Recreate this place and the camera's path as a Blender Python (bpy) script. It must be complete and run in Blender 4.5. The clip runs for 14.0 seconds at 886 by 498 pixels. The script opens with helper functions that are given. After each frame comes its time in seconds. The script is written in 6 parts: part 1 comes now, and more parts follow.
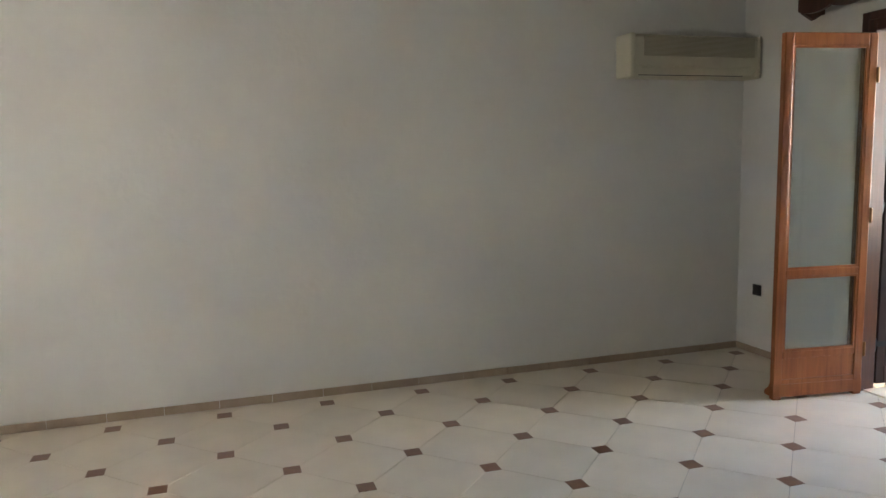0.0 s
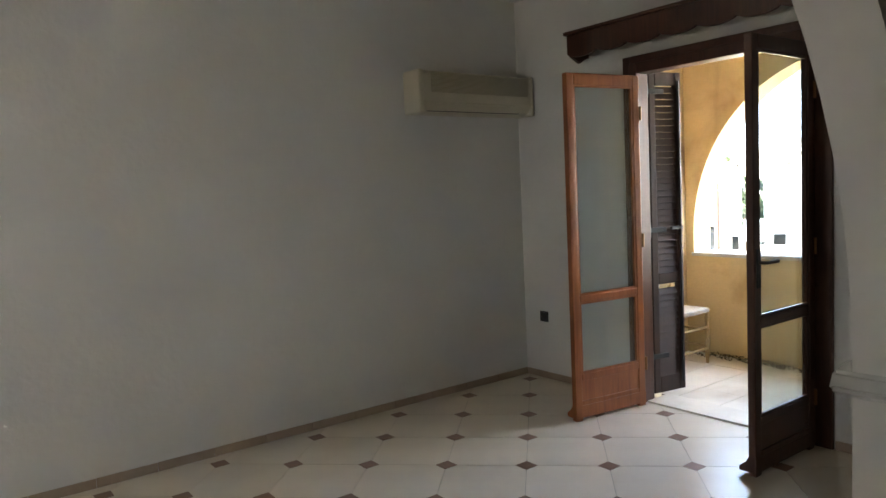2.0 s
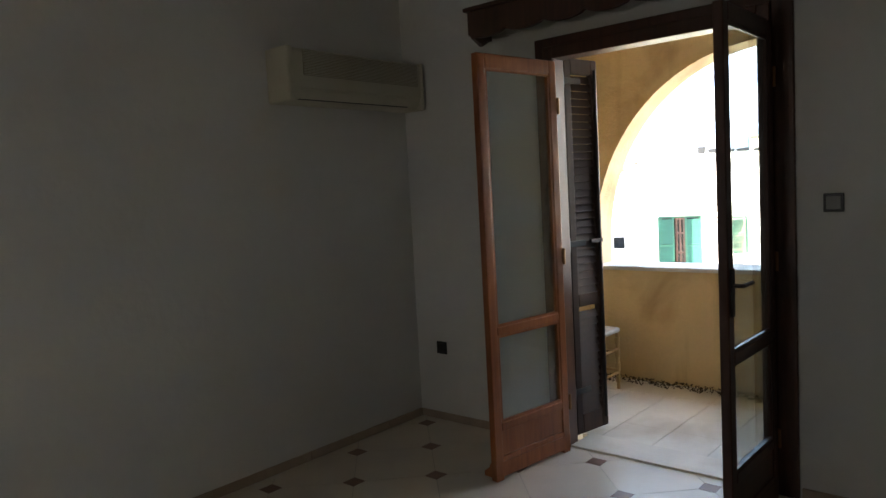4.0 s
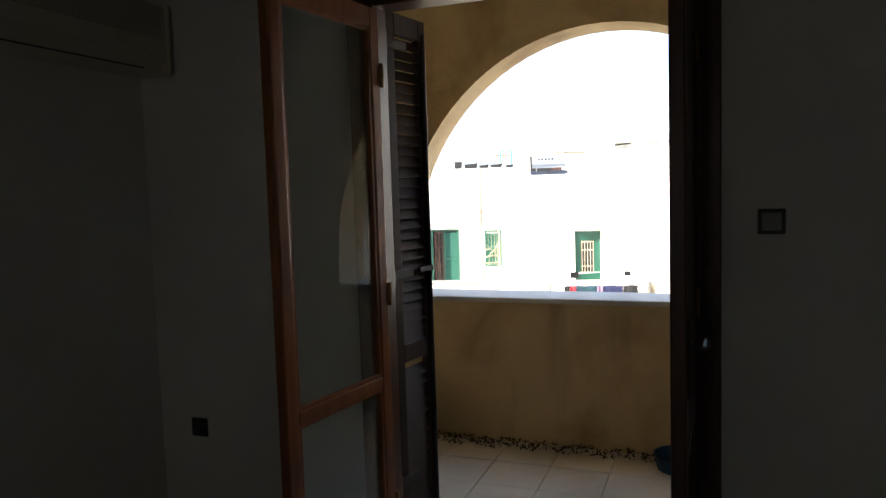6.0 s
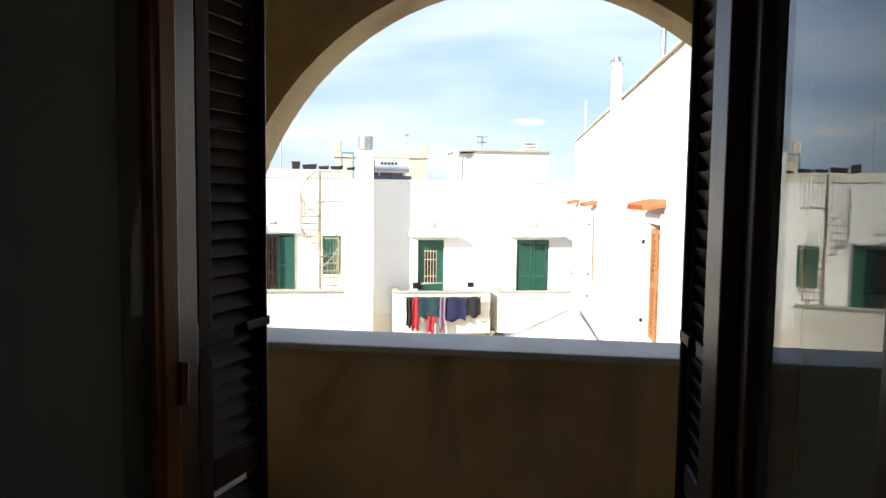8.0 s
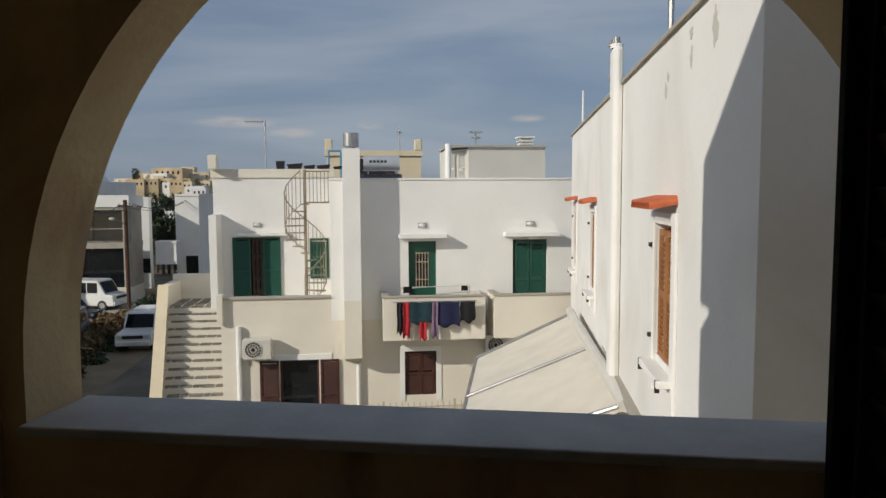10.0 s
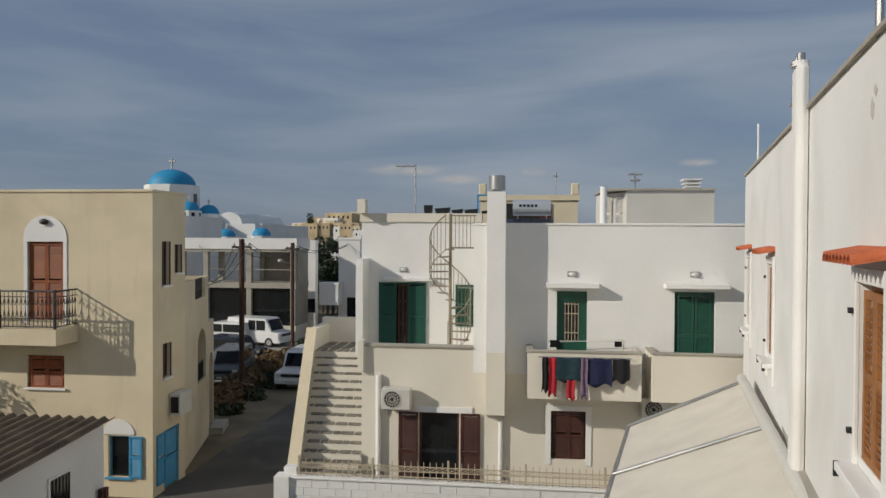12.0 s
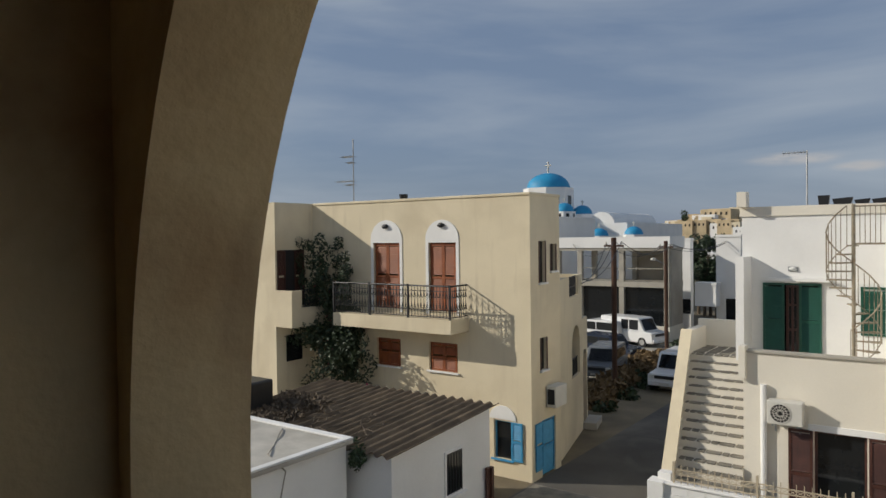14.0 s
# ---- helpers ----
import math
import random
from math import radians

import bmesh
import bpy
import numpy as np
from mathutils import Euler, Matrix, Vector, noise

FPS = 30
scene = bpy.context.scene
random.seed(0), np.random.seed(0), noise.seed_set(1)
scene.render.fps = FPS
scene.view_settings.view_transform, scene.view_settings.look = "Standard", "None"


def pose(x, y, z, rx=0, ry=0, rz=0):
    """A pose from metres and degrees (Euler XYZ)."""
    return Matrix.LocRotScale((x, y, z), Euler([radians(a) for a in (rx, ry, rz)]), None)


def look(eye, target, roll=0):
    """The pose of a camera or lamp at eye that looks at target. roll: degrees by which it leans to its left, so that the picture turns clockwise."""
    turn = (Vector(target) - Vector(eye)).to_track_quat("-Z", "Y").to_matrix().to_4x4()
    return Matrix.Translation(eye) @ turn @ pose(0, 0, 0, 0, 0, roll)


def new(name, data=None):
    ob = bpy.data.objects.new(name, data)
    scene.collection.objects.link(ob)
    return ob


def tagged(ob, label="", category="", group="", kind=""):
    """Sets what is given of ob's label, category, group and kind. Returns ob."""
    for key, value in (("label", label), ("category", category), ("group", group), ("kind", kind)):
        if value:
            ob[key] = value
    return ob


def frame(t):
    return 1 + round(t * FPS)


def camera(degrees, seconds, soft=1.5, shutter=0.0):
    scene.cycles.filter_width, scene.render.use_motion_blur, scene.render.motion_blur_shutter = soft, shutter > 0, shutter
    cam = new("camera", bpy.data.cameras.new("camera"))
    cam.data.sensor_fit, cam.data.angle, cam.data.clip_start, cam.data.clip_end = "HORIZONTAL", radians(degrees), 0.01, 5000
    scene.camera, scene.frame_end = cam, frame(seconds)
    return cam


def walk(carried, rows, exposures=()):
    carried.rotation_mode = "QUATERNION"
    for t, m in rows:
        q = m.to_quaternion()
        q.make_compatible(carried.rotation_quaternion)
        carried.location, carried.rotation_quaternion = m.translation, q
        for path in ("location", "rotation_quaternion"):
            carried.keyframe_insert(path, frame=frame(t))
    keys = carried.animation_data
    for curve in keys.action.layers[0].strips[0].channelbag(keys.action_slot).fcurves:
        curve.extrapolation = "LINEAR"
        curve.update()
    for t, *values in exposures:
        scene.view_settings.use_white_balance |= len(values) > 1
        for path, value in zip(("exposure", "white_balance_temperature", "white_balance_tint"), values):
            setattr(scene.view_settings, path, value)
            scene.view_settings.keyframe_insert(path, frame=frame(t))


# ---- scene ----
cam = camera(63.6, 14.0)
PATH = [
    (0, (0.452, 0.424, 1.55), (1.043, 2.318, 1.3), -1.3),
    (0.5, (0.444, 0.553, 1.549), (1.242, 2.377, 1.353), -2.1),
    (1, (0.435, 0.694, 1.559), (1.394, 2.437, 1.35), -0.8),
    (1.5, (0.343, 0.78, 1.553), (1.482, 2.415, 1.376), -2.3),
    (2, (0.295, 0.817, 1.551), (1.5, 2.404, 1.385), -2.7),
    (2.5, (0.31, 0.911, 1.557), (1.612, 2.419, 1.376), -2.9),
    (2.7, (0.368, 1.005, 1.565), (1.697, 2.488, 1.382), -2.7),
    (4.8, (1.065, 2.091, 1.552), (2.761, 3.139, 1.396), -0.7),
    (5, (1.16, 2.179, 1.537), (2.905, 3.143, 1.382), 0.2),
    (5.5, (1.421, 2.45, 1.561), (3.226, 3.298, 1.415), -2.2),
    (6, (1.758, 2.636, 1.543), (3.619, 3.35, 1.382), -1.8),
    (6.5, (2.092, 2.827, 1.529), (3.994, 3.424, 1.376), -0.1),
    (7, (2.404, 3.027, 1.547), (4.364, 3.397, 1.404), -1.4),
    (7.5, (2.657, 3.095, 1.555), (4.627, 3.406, 1.407), -1.5),
    (8, (2.919, 3.112, 1.545), (4.895, 3.382, 1.392), 0.7),
    (8.2, (3.03, 3.113, 1.54), (5.015, 3.307, 1.388), 0.4),
    (10.3, (4.25, 3.001, 1.56), (6.219, 3.317, 1.399), -0.7),
    (10.5, (4.391, 2.984, 1.55), (6.347, 3.378, 1.422), -0.9),
    (11, (4.734, 2.947, 1.554), (6.656, 3.495, 1.481), 0.9),
    (11.5, (5.04, 2.951, 1.563), (6.956, 3.524, 1.552), 0.7),
    (12, (5.28, 2.915, 1.565), (7.151, 3.622, 1.533), 0.3),
    (12.5, (5.543, 2.951, 1.548), (7.271, 3.957, 1.515), 1.6),
    (13, (5.537, 2.882, 1.547), (7.162, 4.047, 1.511), 1.2),
    (13.5, (5.49, 2.916, 1.545), (6.979, 4.251, 1.51), -0.6),
    (14, (5.48, 3.002, 1.539), (6.767, 4.533, 1.508), -0.7),
]
EXPOSURES = [(0, 5.62), (1, 5.68), (1.5, 5.5), (2.5, 4.88), (4.8, 3.45), (5.5, 2.9), (6.5, 2.0), (7.5, 1.6), (8.2, 1.1), (9.3, 0.1), (10.3, -0.5), (11.5, -0.57), (12.5, -0.52), (14, -0.33)]
walk(cam, [(t, look(eye, target, roll)) for t, eye, target, roll in PATH], EXPOSURES)

# ---- light ----
SUN_DIR = Vector((0.628, -0.657, -0.44)).normalized()   # the way the sunlight travels
elev = math.asin(-SUN_DIR.z)
world = bpy.data.worlds.new("world")
scene.world = world
world.use_nodes = True
wn = world.node_tree.nodes
wl = world.node_tree.links
bg = wn["Background"]
sky = wn.new("ShaderNodeTexSky")
sky.sky_type, sky.sun_disc = "NISHITA", False
sky.sun_elevation = elev
sky.sun_rotation = math.atan2(-SUN_DIR.x, -SUN_DIR.y)
# thin streaky cloud over the sky
wtc, wmp, wnz, wrp, wmx = (wn.new("ShaderNode" + k) for k in ("TexCoord", "Mapping", "TexNoise", "ValToRGB", "Mix"))
wmp.inputs["Scale"].default_value = (1.6, 1.6, 9.0)
wnz.inputs["Scale"].default_value, wnz.inputs["Detail"].default_value, wnz.inputs["Distortion"].default_value = 1.3, 7, 0.5
wrp.color_ramp.elements[0].position, wrp.color_ramp.elements[1].position = 0.30, 0.80
wrp.color_ramp.elements[0].color, wrp.color_ramp.elements[1].color = (0.70, 0.70, 0.70, 1), (0.92, 0.92, 0.92, 1)
wmx.data_type = "RGBA"
wcr = wn.new("ShaderNodeValToRGB")
wcr.color_ramp.elements[0].position, wcr.color_ramp.elements[1].position = 0.36, 0.68
wcr.color_ramp.elements[0].color, wcr.color_ramp.elements[1].color = (0.43, 0.58, 0.87, 1), (0.78, 0.91, 1.10, 1)
wsc = wn.new("ShaderNodeVectorMath")
wsc.operation, wsc.inputs[3].default_value = "SCALE", 5.6
wl.new(wnz.outputs[0], wcr.inputs[0])
wl.new(wcr.outputs[0], wsc.inputs[0])
wl.new(wsc.outputs[0], wmx.inputs[7])
wl.new(wtc.outputs["Generated"], wmp.inputs[0])
wl.new(wmp.outputs[0], wnz.inputs["Vector"])
wl.new(wnz.outputs[0], wrp.inputs[0])
wl.new(wrp.outputs[0], wmx.inputs[0])
wl.new(sky.outputs[0], wmx.inputs[6])
cloud_sum = None
for cx, cy, cz, wide, high in ((0.912, 0.400, 0.094, 0.075, 0.011), (0.939, 0.334, 0.081, 0.042, 0.009), (0.968, 0.233, 0.092, 0.024, 0.009), (0.99, 0.02, 0.10, 0.03, 0.008)):
    sub, scl, leng, rng = (wn.new("ShaderNode" + k) for k in ("VectorMath", "VectorMath", "VectorMath", "MapRange"))
    sub.operation, scl.operation, leng.operation = "SUBTRACT", "MULTIPLY", "LENGTH"
    sub.inputs[1].default_value = (cx, cy, cz)
    scl.inputs[1].default_value = (1 / wide, 1 / wide, 1 / high)
    rng.interpolation_type = "SMOOTHSTEP"
    rng.inputs[1].default_value, rng.inputs[2].default_value, rng.inputs[3].default_value, rng.inputs[4].default_value = 1.0, 0.2, 0.0, 1.0
    wl.new(wtc.outputs["Generated"], sub.inputs[0])
    wl.new(sub.outputs[0], scl.inputs[0])
    wl.new(scl.outputs[0], leng.inputs[0])
    wl.new(leng.outputs["Value"], rng.inputs[0])
    if cloud_sum is None:
        cloud_sum = rng.outputs[0]
    else:
        add = wn.new("ShaderNodeMath")
        add.operation = "MAXIMUM"
        wl.new(cloud_sum, add.inputs[0])
        wl.new(rng.outputs[0], add.inputs[1])
        cloud_sum = add.outputs[0]
pmap, puff, ramp_, gate, over = (wn.new("ShaderNode" + k) for k in ("Mapping", "TexNoise", "MapRange", "Math", "Mix"))
pmap.inputs["Scale"].default_value = (14.0, 14.0, 60.0)
puff.inputs["Scale"].default_value, puff.inputs["Detail"].default_value = 1.6, 6
ramp_.inputs[1].default_value, ramp_.inputs[2].default_value, ramp_.inputs[3].default_value, ramp_.inputs[4].default_value = 0.34, 0.58, 0.25, 0.9
gate.operation, over.data_type = "MULTIPLY", "RGBA"
over.inputs[7].default_value = (5.9, 5.9, 6.0, 1)
wl.new(wtc.outputs["Generated"], pmap.inputs[0])
wl.new(pmap.outputs[0], puff.inputs["Vector"])
wl.new(puff.outputs[0], ramp_.inputs[0])
wl.new(cloud_sum, gate.inputs[0])
wl.new(ramp_.outputs[0], gate.inputs[1])
wl.new(gate.outputs[0], over.inputs[0])
wl.new(wmx.outputs[2], over.inputs[6])
wl.new(over.outputs[2], bg.inputs[0])
bg.inputs[1].default_value = 0.092
sun_data = bpy.data.lights.new("sun", "SUN")
sun_data.energy, sun_data.angle, sun_data.color = 4.25, radians(0.6), (1.0, 0.935, 0.825)
sun = new("sun", sun_data)
sun.matrix_world = look((0, 0, 40), Vector((0, 0, 40)) + SUN_DIR)


# ---- materials ----
def mat(name, color, rough=0.8, metal=0.0, var=0.12, scale=3.0, fine=60.0, bump=0.15, stain=None, stain_scale=0.8, rand=0.0, streak=None, spec=0.5):
    """A surface with large blotches, fine grain, relief and, if given, stains of another colour."""
    m = bpy.data.materials.new(name)
    m.use_nodes = True
    n, l = m.node_tree.nodes, m.node_tree.links
    b = n["Principled BSDF"]
    b.inputs["Roughness"].default_value = rough
    b.inputs["Metallic"].default_value = metal
    b.inputs["Specular IOR Level"].default_value = spec
    tc = n.new("ShaderNodeTexCoord")
    big = n.new("ShaderNodeTexNoise")
    big.inputs["Scale"].default_value, big.inputs["Detail"].default_value = scale, 6
    small = n.new("ShaderNodeTexNoise")
    small.inputs["Scale"].default_value, small.inputs["Detail"].default_value = fine, 3
    l.new(tc.outputs["Object"], big.inputs["Vector"])
    l.new(tc.outputs["Object"], small.inputs["Vector"])
    ramp = n.new("ShaderNodeValToRGB")
    ramp.color_ramp.elements[0].position, ramp.color_ramp.elements[1].position = 0.3, 0.7
    lo, hi = [c * (1 - var) for c in color], [min(1, c * (1 + var)) for c in color]
    ramp.color_ramp.elements[0].color, ramp.color_ramp.elements[1].color = (*lo, 1), (*hi, 1)
    l.new(big.outputs[0], ramp.inputs[0])
    out = ramp.outputs[0]
    mix = n.new("ShaderNodeMix")
    mix.data_type, mix.blend_type = "RGBA", "MULTIPLY"
    mix.inputs[0].default_value = var
    l.new(out, mix.inputs[6])
    l.new(small.outputs[0], mix.inputs[7])
    out = mix.outputs[2]
    if stain:
        st = n.new("ShaderNodeTexNoise")
        st.inputs["Scale"].default_value, st.inputs["Detail"].default_value = stain_scale, 8
        st.inputs["Distortion"].default_value = 0.6
        l.new(tc.outputs["Object"], st.inputs["Vector"])
        sr = n.new("ShaderNodeValToRGB")
        sr.color_ramp.elements[0].position, sr.color_ramp.elements[1].position = 0.5, 0.75
        l.new(st.outputs[0], sr.inputs[0])
        sm = n.new("ShaderNodeMix")
        sm.data_type = "RGBA"
        l.new(sr.outputs[0], sm.inputs[0])
        l.new(out, sm.inputs[6])
        sm.inputs[7].default_value = (*stain, 1)
        out = sm.outputs[2]
    if streak:
        sp = n.new("ShaderNodeMapping")
        sp.inputs["Scale"].default_value = (3.2, 3.2, 0.45)
        sk_ = n.new("ShaderNodeTexNoise")
        sk_.inputs["Scale"].default_value, sk_.inputs["Detail"].default_value = 1.0, 7
        l.new(tc.outputs["Object"], sp.inputs[0])
        l.new(sp.outputs[0], sk_.inputs["Vector"])
        kr = n.new("ShaderNodeValToRGB")
        kr.color_ramp.elements[0].position, kr.color_ramp.elements[1].position = 0.56, 0.72
        kr.color_ramp.elements[1].color = (0.7, 0.7, 0.7, 1)
        l.new(sk_.outputs[0], kr.inputs[0])
        km = n.new("ShaderNodeMix")
        km.data_type = "RGBA"
        l.new(kr.outputs[0], km.inputs[0])
        l.new(out, km.inputs[6])
        km.inputs[7].default_value = (*streak, 1)
        out = km.outputs[2]
    if rand:
        oi = n.new("ShaderNodeObjectInfo")
        mr = n.new("ShaderNodeMapRange")
        mr.inputs[3].default_value, mr.inputs[4].default_value = 1 - rand, 1 + rand
        l.new(oi.outputs["Random"], mr.inputs[0])
        hm = n.new("ShaderNodeHueSaturation")
        l.new(mr.outputs[0], hm.inputs["Value"])
        l.new(out, hm.inputs["Color"])
        out = hm.outputs[0]
    l.new(out, b.inputs["Base Color"])
    if bump:
        bp = n.new("ShaderNodeBump")
        bp.inputs["Strength"].default_value, bp.inputs["Distance"].default_value = bump, 0.01
        l.new(small.outputs[0], bp.inputs["Height"])
        l.new(bp.outputs[0], b.inputs["Normal"])
    return m


def wood(name, dark, light, rough=0.45, axis="Z", scale=1.0):
    """Stained wood with the grain along an axis."""
    m = bpy.data.materials.new(name)
    m.use_nodes = True
    n, l = m.node_tree.nodes, m.node_tree.links
    b = n["Principled BSDF"]
    b.inputs["Roughness"].default_value = rough
    tc, mp = n.new("ShaderNodeTexCoord"), n.new("ShaderNodeMapping")
    s = {"X": (2, 30, 30), "Y": (30, 2, 30), "Z": (30, 30, 2)}[axis]
    mp.inputs["Scale"].default_value = [q * scale for q in s]
    nz = n.new("ShaderNodeTexNoise")
    nz.inputs["Scale"].default_value, nz.inputs["Detail"].default_value, nz.inputs["Distortion"].default_value = 1.0, 8, 1.2
    big = n.new("ShaderNodeTexNoise")
    big.inputs["Scale"].default_value = 2.5
    rp = n.new("ShaderNodeValToRGB")
    rp.color_ramp.elements[0].color, rp.color_ramp.elements[1].color = (*dark, 1), (*light, 1)
    rp.color_ramp.elements[0].position, rp.color_ramp.elements[1].position = 0.3, 0.7
    mx = n.new("ShaderNodeMath")
    mx.operation = "ADD"
    sc = n.new("ShaderNodeMath")
    sc.operation, sc.inputs[1].default_value = "MULTIPLY", 0.5
    l.new(tc.outputs["Object"], mp.inputs[0])
    l.new(mp.outputs[0], nz.inputs["Vector"])
    l.new(tc.outputs["Object"], big.inputs["Vector"])
    l.new(nz.outputs[0], mx.inputs[0])
    l.new(big.outputs[0], mx.inputs[1])
    l.new(mx.outputs[0], sc.inputs[0])
    l.new(sc.outputs[0], rp.inputs[0])
    l.new(rp.outputs[0], b.inputs["Base Color"])
    bp = n.new("ShaderNodeBump")
    bp.inputs["Strength"].default_value, bp.inputs["Distance"].default_value = 0.15, 0.004
    l.new(nz.outputs[0], bp.inputs["Height"])
    l.new(bp.outputs[0], b.inputs["Normal"])
    return m


def glass_mat(name, tint=(0.88, 0.93, 0.93), rough=0.0, dust=0.10):
    """A thin pane: mostly clear, glossier at a slant, with a film of dust."""
    m = bpy.data.materials.new(name)
    m.use_nodes = True
    n, l = m.node_tree.nodes, m.node_tree.links
    n.remove(n["Principled BSDF"])
    tr, gl, lw, mx, df, md = (n.new("ShaderNode" + k) for k in ("BsdfTransparent", "BsdfGlossy", "LayerWeight", "MixShader", "BsdfDiffuse", "MixShader"))
    tr.inputs[0].default_value = (*tint, 1)
    gl.inputs["Roughness"].default_value = rough
    df.inputs[0].default_value = (0.6, 0.62, 0.6, 1)
    md.inputs[0].default_value = dust
    pw, ma = n.new("ShaderNodeMath"), n.new("ShaderNodeMath")
    pw.operation, pw.inputs[1].default_value = "POWER", 4.0
    ma.operation, ma.inputs[1].default_value, ma.inputs[2].default_value = "MULTIPLY_ADD", 0.75, 0.045
    l.new(lw.outputs["Facing"], pw.inputs[0])
    l.new(pw.outputs[0], ma.inputs[0])
    l.new(ma.outputs[0], mx.inputs[0])
    l.new(tr.outputs[0], md.inputs[1])
    l.new(df.outputs[0], md.inputs[2])
    l.new(md.outputs[0], mx.inputs[1])
    l.new(gl.outputs[0], mx.inputs[2])
    l.new(mx.outputs[0], n["Material Output"].inputs[0])
    return m


M = {}
M["plaster"] = mat("white_plaster", (0.74, 0.73, 0.70), 0.9, var=0.04, scale=1.2, fine=25, bump=0.25)
M["ochre"] = mat("ochre_plaster", (0.63, 0.485, 0.275), 0.9, var=0.10, scale=1.5, fine=40, bump=0.3, stain=(0.36, 0.235, 0.115), stain_scale=1.8, streak=(0.28, 0.195, 0.11))
M["marble"] = mat("grey_marble", (0.62, 0.62, 0.60), 0.35, var=0.12, scale=5, fine=30, bump=0.02)
M["tile"] = mat("cream_tile", (0.66, 0.58, 0.47), 0.28, var=0.05, scale=4, fine=120, bump=0.02, rand=0.04)
M["dot"] = mat("brown_tile", (0.20, 0.09, 0.045), 0.3, var=0.15, scale=20, fine=120, bump=0.02, rand=0.12)
M["grout"] = mat("grout", (0.42, 0.37, 0.31), 0.9)
M["skirting"] = mat("skirting_tile", (0.40, 0.31, 0.23), 0.35, var=0.1, scale=6)
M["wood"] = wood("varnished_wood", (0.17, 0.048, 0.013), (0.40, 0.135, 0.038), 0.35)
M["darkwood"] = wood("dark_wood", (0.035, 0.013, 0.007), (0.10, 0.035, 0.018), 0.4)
M["shutterwood"] = wood("old_dark_wood", (0.018, 0.008, 0.005), (0.055, 0.022, 0.012), 0.6)
M["brass"] = mat("dull_brass", (0.30, 0.15, 0.06), 0.45, metal=0.6, var=0.15)
M["rust"] = mat("rusty_iron_paint", (0.33, 0.28, 0.20), 0.7, var=0.3, scale=5, fine=60, stain=(0.20, 0.12, 0.06), stain_scale=3)
M["glass"] = glass_mat("window_glass")
M["acplastic"] = mat("aged_plastic", (0.62, 0.58, 0.46), 0.5, var=0.05, fine=80, bump=0.02)
M["black"] = mat("black_plastic", (0.015, 0.015, 0.015), 0.4, var=0.1)
M["iron"] = mat("black_iron", (0.02, 0.02, 0.022), 0.5, var=0.2, fine=90)
M["balctile"] = mat("dusty_tile", (0.80, 0.73, 0.62), 0.45, var=0.10, scale=3, fine=70, bump=0.1, stain=(0.55, 0.45, 0.32), stain_scale=1.6)
M["white"] = mat("whitewash", (0.80, 0.79, 0.76), 0.9, var=0.05, scale=0.6, fine=14, bump=0.3)
M["cream"] = mat("cream_render", (0.71, 0.615, 0.435), 0.9, var=0.07, scale=0.5, fine=20, bump=0.25, stain=(0.56, 0.47, 0.32), stain_scale=0.35, streak=(0.60, 0.51, 0.36))
M["beige"] = mat("beige_render", (0.75, 0.70, 0.595), 0.9, var=0.06, scale=0.5, fine=20, bump=0.25)
M["asphalt"] = mat("worn_concrete_road", (0.11, 0.10, 0.085), 0.95, var=0.25, scale=0.5, fine=30, bump=0.4, stain=(0.20, 0.18, 0.15), stain_scale=0.3)
M["earth"] = mat("dry_earth", (0.20, 0.16, 0.10), 0.95, var=0.3, scale=0.6, fine=20, bump=0.5)



M["whiteworn"] = mat("worn_whitewash", (0.80, 0.79, 0.76), 0.9, var=0.05, scale=0.6, fine=14, bump=0.35, stain=(0.66, 0.64, 0.59), stain_scale=0.45)
M["orange"] = mat("terracotta", (0.52, 0.13, 0.05), 0.8, var=0.2, scale=8, fine=60)
M["shutgreen"] = mat("green_paint", (0.012, 0.085, 0.055), 0.45, var=0.12, scale=4, fine=60, bump=0.05)
M["shutbrown"] = wood("brown_stain", (0.035, 0.012, 0.008), (0.09, 0.03, 0.018), 0.5)
M["shutorange"] = wood("honey_wood", (0.15, 0.034, 0.008), (0.36, 0.10, 0.024), 0.6)
M["blue"] = mat("blue_paint", (0.05, 0.28, 0.50), 0.5, var=0.12, scale=5, fine=60, bump=0.05)
M["domeblue"] = mat("dome_blue", (0.015, 0.27, 0.50), 0.6, var=0.12, scale=0.8, fine=10, bump=0.05)
M["dark"] = mat("dark_interior", (0.02, 0.018, 0.016), 0.9)
M["winglass"] = mat("dark_glass", (0.012, 0.014, 0.016), 0.08, var=0.1, bump=0.0)
M["concrete"] = mat("raw_concrete", (0.40, 0.37, 0.31), 0.95, var=0.12, scale=0.8, fine=15, bump=0.3)
M["stone"] = mat("slate_stone", (0.22, 0.20, 0.16), 0.85, var=0.3, scale=3, fine=30, rand=0.2)
M["railcream"] = mat("cream_iron", (0.50, 0.42, 0.30), 0.6, var=0.15, fine=60)
M["steel"] = mat("galvanised_steel", (0.45, 0.45, 0.44), 0.4, metal=0.8, var=0.15, fine=60, bump=0.05)
M["chrome"] = mat("tank_steel", (0.6, 0.62, 0.64), 0.35, metal=0.5, var=0.08, bump=0.02)
M["canvas"] = mat("awning_canvas", (0.66, 0.61, 0.52), 0.9, var=0.06, scale=2, fine=120, bump=0.1)
M["corrug"] = mat("weathered_fibre_cement", (0.20, 0.145, 0.09), 0.95, var=0.35, scale=1.6, fine=30, bump=0.4, stain=(0.095, 0.068, 0.045), stain_scale=1.1)
M["leaf"] = mat("dark_leaf", (0.035, 0.06, 0.022), 0.6, var=0.35, scale=3, fine=40, rand=0.2)
